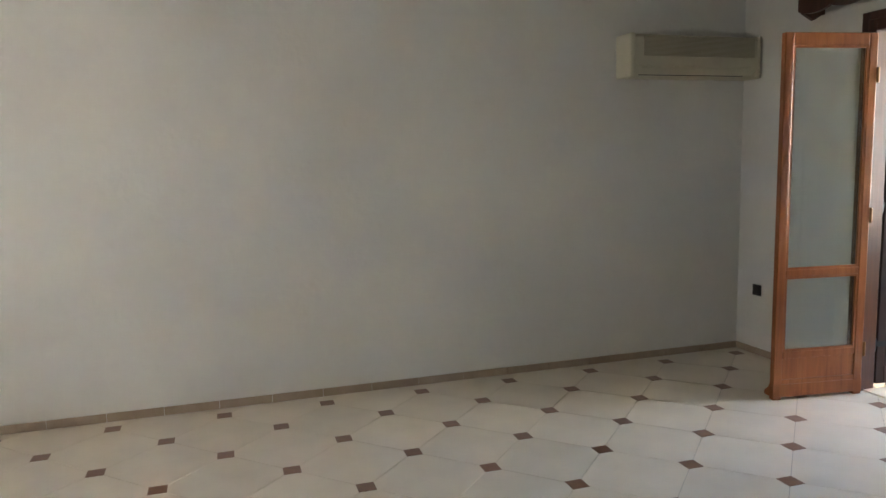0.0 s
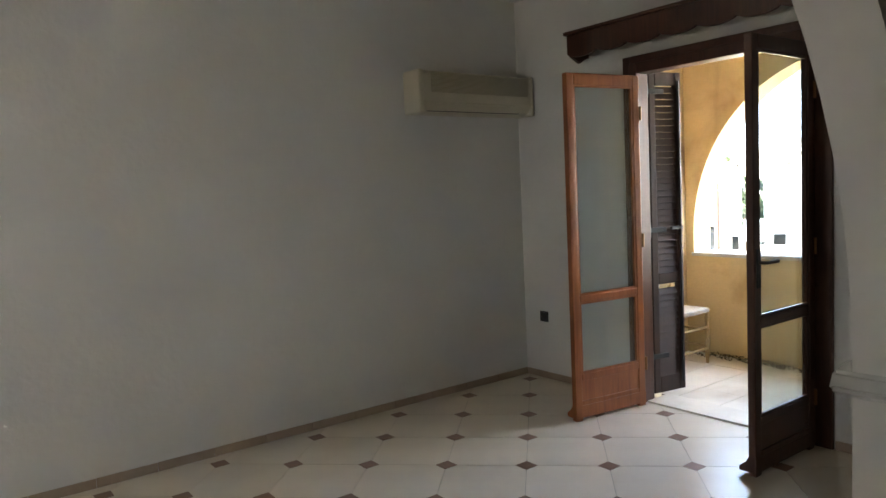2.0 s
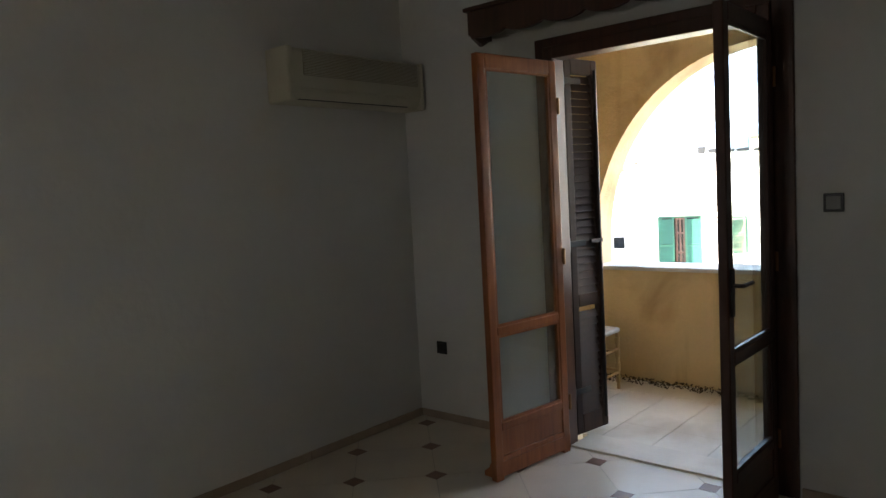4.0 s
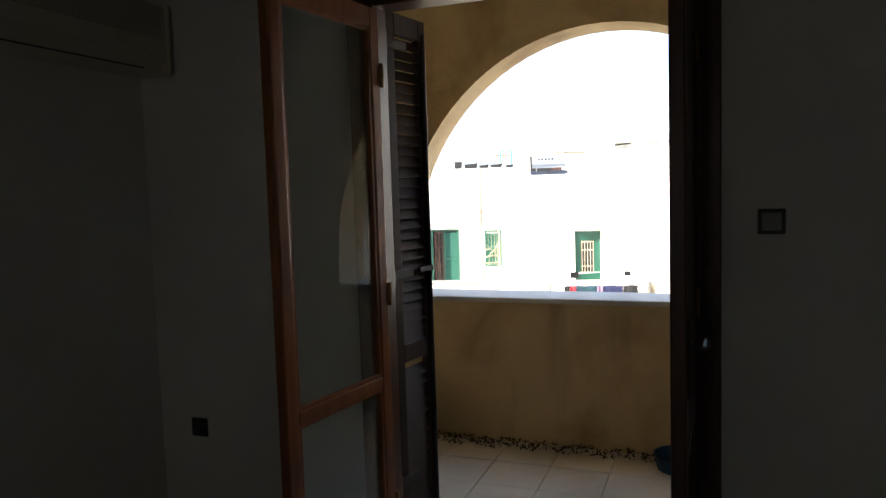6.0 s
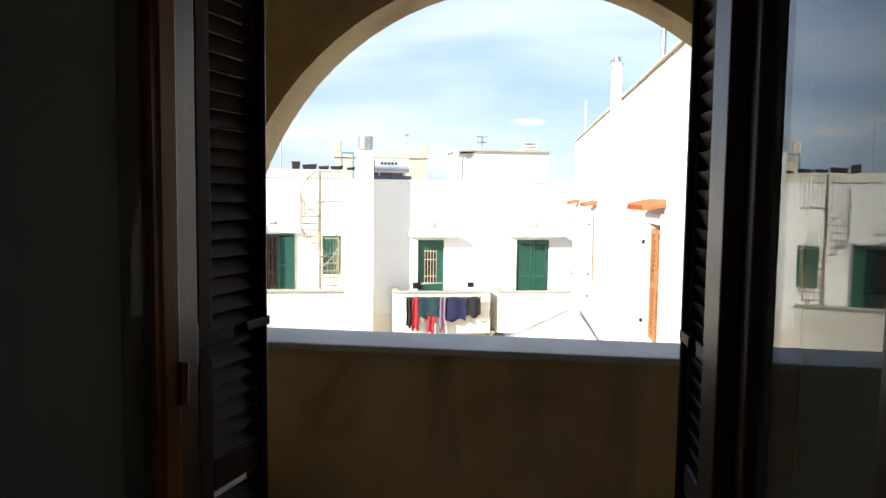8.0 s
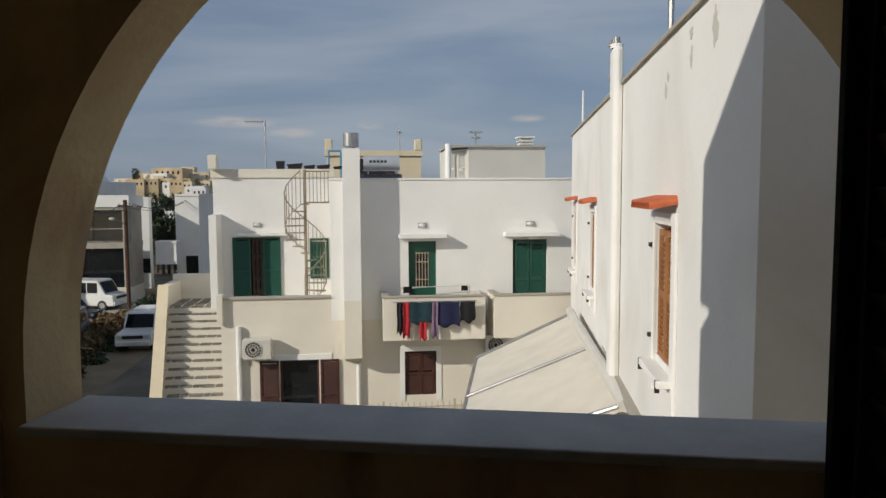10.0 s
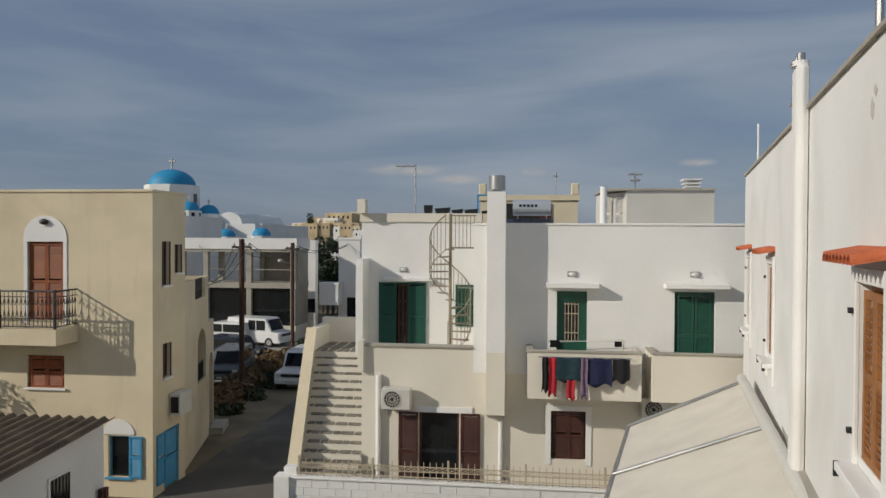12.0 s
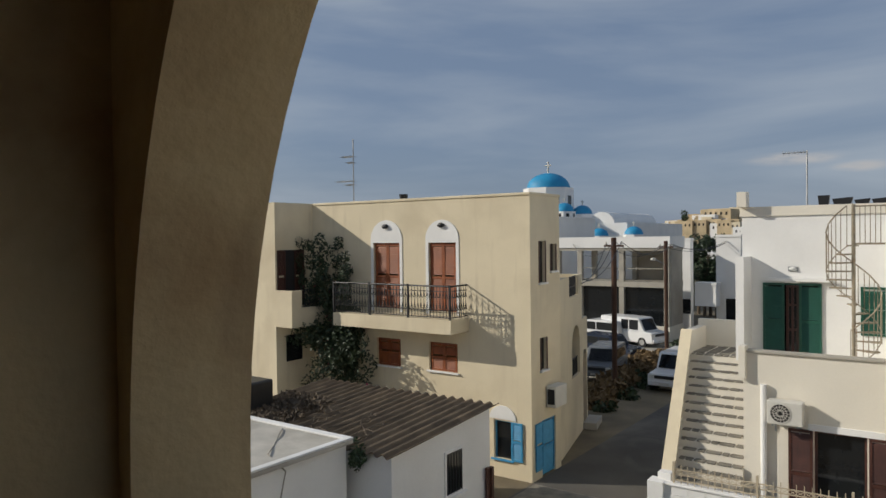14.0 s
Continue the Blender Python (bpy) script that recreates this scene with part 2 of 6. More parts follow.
M["hedge"] = mat("hedge_leaf", (0.04, 0.085, 0.02), 0.55, var=0.35, scale=4, fine=40)
M["straw"] = mat("dry_grass", (0.20, 0.13, 0.06), 0.9, var=0.3, scale=1, fine=20)
M["pink"] = mat("pink_bract", (0.45, 0.05, 0.12), 0.7)
M["litter"] = mat("dead_leaves", (0.10, 0.065, 0.035), 0.95, var=0.4, scale=20)
M["dirtyroof"] = mat("dirty_roof_screed", (0.50, 0.47, 0.41), 0.95, var=0.15, scale=1.5, fine=25, bump=0.3, stain=(0.33, 0.30, 0.25), stain_scale=0.9)
M["palegrey"] = mat("pale_grey_render", (0.55, 0.53, 0.48), 0.9, var=0.06, scale=0.6, fine=20, bump=0.2)
M["honey"] = wood("sunbleached_honey_wood", (0.20, 0.075, 0.02), (0.44, 0.19, 0.06), 0.6)
M["twig"] = mat("twig", (0.12, 0.09, 0.06), 0.9)
M["polewood"] = wood("pole_wood", (0.05, 0.025, 0.015), (0.10, 0.05, 0.03), 0.9)
M["cartwhite"] = mat("white_car_paint", (0.75, 0.75, 0.74), 0.2, var=0.03, bump=0)
M["carblue"] = mat("dark_blue_car_paint", (0.02, 0.03, 0.055), 0.2, var=0.03, bump=0)
M["cargrey"] = mat("grey_car_paint", (0.16, 0.17, 0.18), 0.25, var=0.03, bump=0)
M["rubber"] = mat("tyre_rubber", (0.02, 0.02, 0.02), 0.85)
M["lampglass"] = mat("lamp_glass", (0.7, 0.7, 0.66), 0.2, bump=0)
M["acwhite"] = mat("off_white_metal", (0.62, 0.60, 0.54), 0.45, var=0.05, bump=0.02)
M["red"] = mat("red_cloth", (0.42, 0.02, 0.03), 0.9, var=0.15, scale=8)
M["navy"] = mat("navy_cloth", (0.012, 0.016, 0.06), 0.9, var=0.2, scale=8)
M["teal"] = mat("dark_teal_cloth", (0.012, 0.04, 0.055), 0.9, var=0.2, scale=8)
M["mauve"] = mat("mauve_cloth", (0.20, 0.13, 0.20), 0.9, var=0.2, scale=8)
M["blackcloth"] = mat("black_cloth", (0.012, 0.012, 0.014), 0.9, var=0.2, scale=8)
M["yellowstone"] = mat("ochre_masonry", (0.60, 0.47, 0.29), 0.95, var=0.2, scale=0.4, fine=4, bump=0.3, rand=0.15)
M["solar"] = mat("solar_glass", (0.02, 0.025, 0.04), 0.08, bump=0)
M["bluetub"] = mat("blue_plastic", (0.02, 0.07, 0.16), 0.4)
M["rush"] = mat("woven_rush", (0.55, 0.50, 0.42), 0.85, var=0.2, scale=10, fine=150)
M["palewood"] = wood("pale_wood", (0.28, 0.18, 0.08), (0.50, 0.36, 0.18), 0.5)

# ---- building blocks ----
def box(bm, a, b, bevel=0.0):
    """A box from corner a to corner b, added to bm."""
    lo, hi = [min(p, q) for p, q in zip(a, b)], [max(p, q) for p, q in zip(a, b)]
    vs = [bm.verts.new((x, y, z)) for z in (lo[2], hi[2]) for y in (lo[1], hi[1]) for x in (lo[0], hi[0])]
    fs = [bm.faces.new([vs[i] for i in q]) for q in ((0, 2, 3, 1), (4, 5, 7, 6), (0, 1, 5, 4), (2, 6, 7, 3), (0, 4, 6, 2), (1, 3, 7, 5))]
    if bevel:
        es = list({e for f in fs for e in f.edges})
        bmesh.ops.bevel(bm, geom=es, offset=bevel, segments=2, affect="EDGES", profile=0.5)
    return bm


def boxes(*list_of, bevel=0.0):
    bm = bmesh.new()
    for a, b in list_of:
        box(bm, a, b, bevel)
    return bm


def rod(bm, a, b, r, n=8, r2=None):
    """A round bar from a to b."""
    a, b = Vector(a), Vector(b)
    d = b - a
    m = Matrix.Translation((a + b) / 2) @ d.to_track_quat("Z", "Y").to_matrix().to_4x4()
    bmesh.ops.create_cone(bm, cap_ends=True, segments=n, radius1=r, radius2=r if r2 is None else r2, depth=d.length, matrix=m)
    return bm


def rods(r, *pairs, n=8):
    bm = bmesh.new()
    for a, b in pairs:
        rod(bm, a, b, r, n)
    return bm


def prism(poly, axis, lo, hi, bm=None):
    """A flat outline (pairs) drawn out along an axis ("x", "y", "z") from lo to hi."""
    bm = bm or bmesh.new()
    put = {"x": lambda p, h: (h, p[0], p[1]), "y": lambda p, h: (p[0], h, p[1]), "z": lambda p, h: (p[0], p[1], h)}[axis]
    v0 = [bm.verts.new(put(p, lo)) for p in poly]
    v1 = [bm.verts.new(put(p, hi)) for p in poly]
    bm.faces.new(v0)
    bm.faces.new(v1)
    for i in range(len(poly)):
        j = (i + 1) % len(poly)
        bm.faces.new((v0[i], v0[j], v1[j], v1[i]))
    bmesh.ops.recalc_face_normals(bm, faces=bm.faces)
    return bm


def mesh_of(name, bm, material, smooth=False):
    me = bpy.data.meshes.new(name)
    bmesh.ops.recalc_face_normals(bm, faces=bm.faces)
    bm.to_mesh(me)
    bm.free()
    if smooth:
        for p in me.polygons:
            p.use_smooth = True
    me.materials.append(M[material] if isinstance(material, str) else material)
    return me


BASE = {}


def thing(name, label, category, group="", base=(0, 0, 0), m=None, kind=""):
    """An empty at a thing's base that carries its parts; the parts are drawn in the frame m, not from the base."""
    ob = tagged(new(name), label, category, group, kind)
    ob.matrix_world = (m or Matrix()) @ Matrix.Translation(base)
    BASE[ob.name] = Vector(base)
    return ob


def part(name, bm, material, parent, label="", smooth=False):
    root = parent
    while root.parent:
        root = root.parent
    if root.name in BASE:
        bmesh.ops.translate(bm, verts=bm.verts, vec=-BASE[root.name])
    ob = new(name, mesh_of(name, bm, material, smooth))
    ob.parent = parent
    return tagged(ob, label)


def solo(name, bm, material, label, category, kind="", m=None, group="", smooth=False):
    ob = tagged(new(name, mesh_of(name, bm, material, smooth)), label, category, group, kind)
    if m is not None:
        ob.matrix_world = m
    return ob


def wall_bm(x0, x1, y0, y1, z0, z1, holes=()):
    """A wall in a plane of constant x, with holes (ya, yb, za, zb) through it."""
    ys = sorted({y0, y1, *[h[0] for h in holes], *[h[1] for h in holes]})
    zs = sorted({z0, z1, *[h[2] for h in holes], *[h[3] for h in holes]})
    bm, vs = bmesh.new(), {}
    inside = lambda y, z: any(h[0] < y < h[1] and h[2] < z < h[3] for h in holes)
    solid = lambda i, k: 0 <= i < len(ys) - 1 and 0 <= k < len(zs) - 1 and not inside((ys[i] + ys[i + 1]) / 2, (zs[k] + zs[k + 1]) / 2)

    def v(x, i, k):
        if (x, i, k) not in vs:
            vs[(x, i, k)] = bm.verts.new((x, ys[i], zs[k]))
        return vs[(x, i, k)]

    for i in range(len(ys) - 1):
        for k in range(len(zs) - 1):
            if not solid(i, k):
                continue
            for x in (x0, x1):
                bm.faces.new((v(x, i, k), v(x, i + 1, k), v(x, i + 1, k + 1), v(x, i, k + 1)))
            for di, dk, a, b in ((-1, 0, (i, k), (i, k + 1)), (1, 0, (i + 1, k), (i + 1, k + 1)), (0, -1, (i, k), (i + 1, k)), (0, 1, (i, k + 1), (i + 1, k + 1))):
                if not solid(i + di, k + dk):
                    bm.faces.new((v(x0, *a), v(x0, *b), v(x1, *b), v(x1, *a)))
    return bm


def swap(bm):
    """Turns a mesh drawn for a plane of constant x into one for a plane of constant y."""
    for vert in bm.verts:
        vert.co = (vert.co.y, vert.co.x, vert.co.z)
    return bm


def wall_x(name, x0, x1, y0, y1, z0, z1, holes, material, label):
    return solo(name, wall_bm(x0, x1, y0, y1, z0, z1, holes), material, label, "wall", "structure")


def wall_y(name, y0, y1, x0, x1, z0, z1, holes, material, label):
    return solo(name, swap(wall_bm(y0, y1, x0, x1, z0, z1, holes)), material, label, "wall", "structure")


def arch_wall(name, x0, x1, y0, y1, z0, z1, yc, r, sill, spring, material, label, n=40):
    """A wall of constant x with one round-headed opening above a sill."""
    outline = [(yc - r, sill)] + [(yc - r * math.cos(math.pi * i / n), spring + 1.10 * r * math.sin(math.pi * i / n)) for i in range(n + 1)] + [(yc + r, sill)]
    bm = bmesh.new()
    box(bm, (x0, y0, z0), (x1, y1, sill))
    prism([(y0, sill), (yc - r, sill)] + outline[1 : n // 2 + 2] + [(yc, z1), (y0, z1)], "x", x0, x1, bm)
    prism([(y1, sill), (yc + r, sill)] + outline[-2 : n // 2 : -1] + [(yc, z1), (y1, z1)], "x", x0, x1, bm)
    return solo(name, bm, material, label, "wall", "structure")


GRID = pose(0, 0, 0, 0, 0, 14.0)   # the village outside stands turned by 14 degrees: u away, v to the left
# ---- the room ----
for name, y0, x0, x1 in (("wall_north", 5.07, -2.2, 4.6),):
    wall_y(name, y0, 5.3, x0, x1, -0.2, 3.0, [], "plaster", "white plastered wall, slightly uneven")
DOOR_Y0, DOOR_Y1, DOOR_TOP = 2.715, 3.94, 2.335
wall_x("wall_east", 4.35, 4.60, -2.5, 5.07, -0.2, 3.0, [(DOOR_Y0, DOOR_Y1, -0.2, DOOR_TOP)], "plaster", "white plastered wall with the balcony door")
wall_x("wall_west", -2.4, -2.2, -2.7, 5.3, -0.2, 3.0, [(3.08, 3.43, 1.47, 1.82)], "plaster", "plain white plastered wall")
wall_y("wall_south", -2.7, -2.5, -2.2, 4.6, -0.2, 3.0, [], "plaster", "plain white plastered wall")
solo("ceiling", boxes(((-2.4, -2.7, 3.0), (6.18, 5.3, 3.2))), "plaster", "plain white ceiling", "ceiling", "structure")
# unseen roof; raised edges and north end sized to shade the near house
solo("roof", boxes(((-2.4, -2.7, 3.2), (4.6, 5.3, 3.55)), ((4.602, -0.5, 3.2), (6.2, 5.55, 3.55)), ((6.0, -0.5, 3.55), (6.2, 5.55, 4.3)), ((-2.4, 5.1, 3.55), (4.58, 5.3, 4.3)), ((4.6, 5.35, 3.55), (6.0, 5.55, 4.3))), "white", "unseen flat white roof, edges sized to shade the near house", "roof", "structure")
# the sky's light in the window behind the walker
wlamp = bpy.data.lights.new("window_daylight", "AREA")
wlamp.shape, wlamp.size, wlamp.size_y, wlamp.energy, wlamp.color = "RECTANGLE", 0.34, 0.34, 0.50, (1.0, 0.92, 0.80)
new("window_daylight", wlamp).matrix_world = look((-2.3, 3.25, 1.65), (0, 3.25, 1.65))

# partition with a wide arch on low marble-topped piers
n = 36
ARX, ARR, ARH, ARS = 0.366, 1.549, 1.358, 1.128
curve = [(ARX - ARR * math.cos(math.pi * i / n), ARS + ARH * math.sin(math.pi * i / n)) for i in range(n + 1)]
bm = prism([(-2.2, 0.0), (ARX - ARR, 0.0)] + curve[: n // 2 + 1] + [(ARX, 3.0), (-2.2, 3.0)], "y", 1.36, 1.50)
prism([(4.35, 0.0), (ARX + ARR, 0.0), (ARX + ARR, ARS)] + curve[-2 : n // 2 - 1 : -1] + [(ARX, 3.0), (4.35, 3.0)], "y", 1.36, 1.50, bm)
solo("wall_partition", bm, "plaster", "white plastered partition with a wide arch", "wall", "structure")
bm = prism([(1.885, 1.075), (1.905, 1.112), (1.95, 1.122), (2.9, 1.122), (2.9, 1.04), (1.98, 1.04), (1.925, 1.05)], "y", 1.24, 1.54)
bmesh.ops.bevel(bm, geom=list(bm.edges), offset=0.008, segments=2, affect="EDGES")
solo("marble_ledge", bm, "marble", "rounded grey marble ledge on the low pier", "ledge")
solo("ledge_pier", boxes(((2.22, 1.28, 0.0), (2.9, 1.357, 1.038)), bevel=0.01), "plaster", "low white plastered pier under the ledge", "pier")

# skirting
sk = thing("baseboard", "brown glazed tile skirting along the walls", "baseboard", kind="structure")
for i in range(20):
    part("skirting_tile", boxes(((4.34 - i * 0.33, 5.056, 0.0), (4.34 - (i + 1) * 0.33 + 0.003, 5.068, 0.052)), bevel=0.002), "skirting", sk)
for y0, y1 in ((3.97, 4.3), (4.303, 4.63), (4.633, 5.055), (2.23, 2.61)):
    part("skirting_tile", boxes(((4.336, y0, 0.0), (4.348, y1, 0.052)), bevel=0.002), "skirting", sk)

# floor: large cut-corner tiles laid diagonally, with small dark insets
solo("subfloor", boxes(((-2.2, -2.5, -0.2), (4.35, 5.07, -0.004))), "grout", "grey grout bed under the floor tiles", "floor", "structure")
floor_thing = thing("floor", "cream ceramic floor with small brown insets", "floor", kind="structure")
A, CUT = 0.45 / math.sqrt(2), 0.045
TILE_X, TILE_Y = 2.0, 4.6


def clip_poly(poly, x0, x1, y0, y1):
    """A convex outline cut to a rectangle."""
    for axis, lim, keep in ((0, x0, 1), (0, x1, -1), (1, y0, 1), (1, y1, -1)):
        out = []
        for i, p in enumerate(poly):
            q = poly[(i + 1) % len(poly)]
            a, b = (p[axis] - lim) * keep, (q[axis] - lim) * keep
            if a >= 0:
                out.append(p)
            if a * b < 0:
                f = a / (a - b)
                out.append((p[0] + f * (q[0] - p[0]), p[1] + f * (q[1] - p[1])))
        poly = out
        if len(poly) < 3:
            return []
    return poly


def tile_outline():
    h = 0.45 / 2 - 0.0015
    c = CUT
    pts = [(h - c, -h), (h, -h + c), (h, h - c), (h - c, h), (-h + c, h), (-h, h - c), (-h, -h + c), (-h + c, -h)]
    r = math.sqrt(0.5)
    return [((x - y) * r, (x + y) * r) for x, y in pts]


def dot_square():
    # the insets sit square to the diagonal joints' crossing, so they show as squares along the walls
    h = CUT / math.sqrt(2) - 0.001
    return [(h, -h), (h, h), (-h, h), (-h, -h)]


shared = {}
far_tiles = bmesh.new()
for i in range(-30, 31):
    for j in range(-30, 31):
        if (i + j) % 2:
            continue
        for kind, cx, cy, shape, material in (
            ("tile", TILE_X + (i + 1) * A, TILE_Y + j * A, tile_outline(), "tile"),
            ("inset", TILE_X + i * A, TILE_Y + j * A, [(x * 1.42, y * 1.42) for x, y in dot_square()], "dot"),
        ):
            poly = clip_poly([(cx + x, cy + y) for x, y in shape], -2.2, 4.35, -2.5, 5.056)
            if not poly:
                continue
            top = 0.0 if kind == "tile" else 0.0012
            whole = len(poly) == len(shape)
            near = cy > 1.2 if kind == "inset" else cx > 0.2 and cy > 1.2
            if not near:
                if kind == "tile":
                    prism(poly, "z", -0.003, top, far_tiles)
                continue
            if whole:
                if kind not in shared:
                    bm = prism(shape, "z", -0.003, 0.0)
                    shared[kind] = mesh_of(kind, bm, material)
                ob = new("floor_tile" if kind == "tile" else "inset_tile", shared[kind])
                ob.location = (cx, cy, top)
                ob.parent = floor_thing
            else:
                part("floor_tile" if kind == "tile" else "inset_tile", prism(poly, "z", -0.003, top), material, floor_thing)
tagged(part("far_floor_tiles", far_tiles, "tile", floor_thing), kind="stuff")

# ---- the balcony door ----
frame_thing = thing("door_frame", "dark wooden balcony door frame", "door frame", base=(4.4, 3.3, 0), kind="structure")
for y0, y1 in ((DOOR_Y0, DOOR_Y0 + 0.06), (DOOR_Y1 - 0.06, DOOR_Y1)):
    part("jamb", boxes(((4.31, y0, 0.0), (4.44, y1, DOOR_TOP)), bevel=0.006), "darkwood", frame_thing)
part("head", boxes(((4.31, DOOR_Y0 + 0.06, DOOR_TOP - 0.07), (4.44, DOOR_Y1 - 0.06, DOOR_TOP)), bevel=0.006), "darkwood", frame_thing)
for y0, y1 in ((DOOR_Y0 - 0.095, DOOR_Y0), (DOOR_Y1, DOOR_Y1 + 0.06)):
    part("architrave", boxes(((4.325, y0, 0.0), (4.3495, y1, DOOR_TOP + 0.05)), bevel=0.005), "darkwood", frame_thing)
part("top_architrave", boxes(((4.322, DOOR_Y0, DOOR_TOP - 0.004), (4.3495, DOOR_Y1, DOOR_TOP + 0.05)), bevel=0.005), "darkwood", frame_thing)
part("threshold", boxes(((4.352, DOOR_Y0 + 0.06, -0.004), (4.598, DOOR_Y1 - 0.06, 0.012)), bevel=0.004), "balctile", frame_thing, "worn dusty tile threshold")


def door_leaf(material, label, handle):
    """A glazed leaf, hinged at its origin, drawn along +x; its face is the plane y = 0."""
    W, H, T, S = 0.615, 2.245, 0.042, 0.058
    t = tagged(new("glazed_door_leaf"), label, "door")
    def p(name, bm, mt, parent=t, lab=""):
        ob = new(name, mesh_of(name, bm, mt))
        ob.parent = parent
        return tagged(ob, lab)
    for x0 in (0.0, W - S):
        p("stile", boxes(((x0, -T / 2, 0.0), (x0 + S, T / 2, H)), bevel=0.006), material)
    for name, z0, z1 in (("bottom_rail", 0.10, 0.13), ("lock_rail", 0.78, 0.825), ("top_rail", H - 0.075, H)):
        p(name, boxes(((S, -T / 2, z0), (W - S, T / 2, z1)), bevel=0.005), material)
    p("panel", boxes(((S, -T / 2 + 0.008, 0.13), (W - S, T / 2 - 0.008, 0.265)), bevel=0.004), material)
    p("panel_rail", boxes(((S, -T / 2, 0.265), (W - S, T / 2, 0.31)), bevel=0.005), material)
    kick = prism([(-T / 2 - 0.05, 0.02), (T / 2, 0.02), (T / 2, 0.10), (-T / 2, 0.10), (-T / 2 - 0.012, 0.075), (-T / 2 - 0.05, 0.045)], "x", 0.0, W)
    p("weather_bar", kick, material)
    for z0, z1 in ((0.31, 0.78), (0.825, H - 0.075)):
        g = p("pane", boxes(((S - 0.006, -0.003, z0 - 0.006), (W - S + 0.006, 0.003, z1 + 0.006))), "glass")
        g.visible_shadow = False
        for a, b in (((S, 0.004, z0), (W - S, 0.016, z0 + 0.014)), ((S, 0.004, z1 - 0.014), (W - S, 0.016, z1)), ((S, 0.004, z0 + 0.014), (S + 0.014, 0.016, z1 - 0.014)), ((W - S - 0.014, 0.004, z0 + 0.014), (W - S, 0.016, z1 - 0.014))):
            p("glazing_bead", boxes((a, b)), material)
    for z in (0.25, 1.1, 1.95):
        p("hinge", rods(0.009, ((-0.004, T / 2 + 0.004, z), (-0.004, T / 2 + 0.004, z + 0.09))), "brass")
    if handle:
        h = p("door_handle", boxes(((W - 0.055, T / 2, 0.98), (W - 0.02, T / 2 + 0.008, 1.18)), bevel=0.003), "iron", t, "black iron lever handle")
        hb = rods(0.009, ((W - 0.037, T / 2, 1.11), (W - 0.037, T / 2 + 0.05, 1.11)), ((W - 0.037, T / 2 + 0.046, 1.11), (W - 0.15, T / 2 + 0.046, 1.11)))
        p("lever", hb, "iron", h)
    return t


# left leaf in orange-brown wood, right leaf in the frame's darker wood
leaf = door_leaf("wood", "varnished orange-brown glazed door leaf standing open", False)
leaf.matrix_world = pose(4.30, 3.868, 0.0, 0, 0, 180 - 8.2)
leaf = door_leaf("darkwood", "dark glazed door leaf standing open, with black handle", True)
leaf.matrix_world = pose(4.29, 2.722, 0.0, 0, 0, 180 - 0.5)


def louvred_shutter(name, W, H, material, label, side, pitch=0.045, group=""):
    """A louvred leaf hinged at the origin, drawn along +x, with slats of its own."""
    t = tagged(new(name), label, "shutter", group)
    S, T = 0.055, 0.036
    def p(nm, bm, mt=material):
        ob = new(nm, mesh_of(nm, bm, mt))
        ob.parent = t
        return ob
    for x0 in (0.0, W - S):
        p("stile", boxes(((x0, -T / 2, 0), (x0 + S, T / 2, H)), bevel=0.005))
    bands = [(0.0, 0.12), (0.78, 0.86), (H - 0.09, H)]
    for z0, z1 in bands:
        p("rail", boxes(((S, -T / 2, z0), (W - S, T / 2, z1)), bevel=0.005))
    slat = None
    for (a, b), (c, d) in zip(bands, bands[1:]):
        z = b + 0.02
        while z < c - 0.02:
            if slat is None:
                bm = prism([(-0.014, -0.0205), (-0.008, -0.0225), (0.014, 0.0205), (0.008, 0.0225)], "x", S - 0.004, W - S + 0.004)
                slat = mesh_of("slat", bm, material)
            ob = new("slat", slat)
            ob.location = (0, 0, z)
            ob.parent = t
            z += pitch
    for z in (0.25, 1.15, H - 0.15):
        p("strap_hinge", boxes(((-0.03, side * T / 2, z), (0.13, side * (T / 2 + 0.007), z + 0.035)), bevel=0.002), "iron")
        p("hinge_pin", rods(0.012, ((-0.03, side * (T / 2 + 0.01), z - 0.03), (-0.03, side * (T / 2 + 0.01), z + 0.06))), "iron")
    p("espagnolette_bar", rods(0.009, ((W - 0.03, side * (T / 2 + 0.008), 0.06), (W - 0.03, side * (T / 2 + 0.008), H - 0.06))), "iron")
    p("latch", boxes(((W - 0.12, side * T / 2, 1.16), (W - 0.01, side * (T / 2 + 0.016), 1.185)), bevel=0.003), "iron")
    return t


sh = louvred_shutter("louvred_shutter", 0.29, 2.26, "shutterwood", "dark brown louvred shutter folded open outside the door", -1)
sh.matrix_world = pose(4.475, 3.915, 0.03, 0, 0, -11)
sh = louvred_shutter("louvred_shutter", 0.29, 2.26, "shutterwood", "dark brown louvred shutter folded open outside the door", 1)
sh.matrix_world = pose(4.475, 2.728, 0.03, 0, 0, 0)

# carved curtain pelmet over the door
pts, y = [], 2.30
while y < 4.34:
    pts.append((y, 2.455 - 0.03 * abs(math.sin((y - 2.30) * math.pi / 0.255)) ** 0.6))
    y += 0.017
pel = thing("curtain_pelmet", "dark carved wooden curtain pelmet with scalloped edge", "pelmet", base=(4.34, 3.3, 2.42))
part("front_board", prism(pts + [(4.34, 2.585), (2.30, 2.585)], "x", 4.15, 4.175), "darkwood", pel)
part("top_board", boxes(((4.13, 2.28, 2.585), (4.35, 4.36, 2.61)), bevel=0.006), "darkwood", pel)
for y0 in (2.30, 4.315):
    part("end_board", prism([(4.175, 2.44), (4.26, 2.40), (4.33, 2.44), (4.35, 2.44), (4.35, 2.585), (4.175, 2.585)], "y", y0, y0 + 0.025), "darkwood", pel)

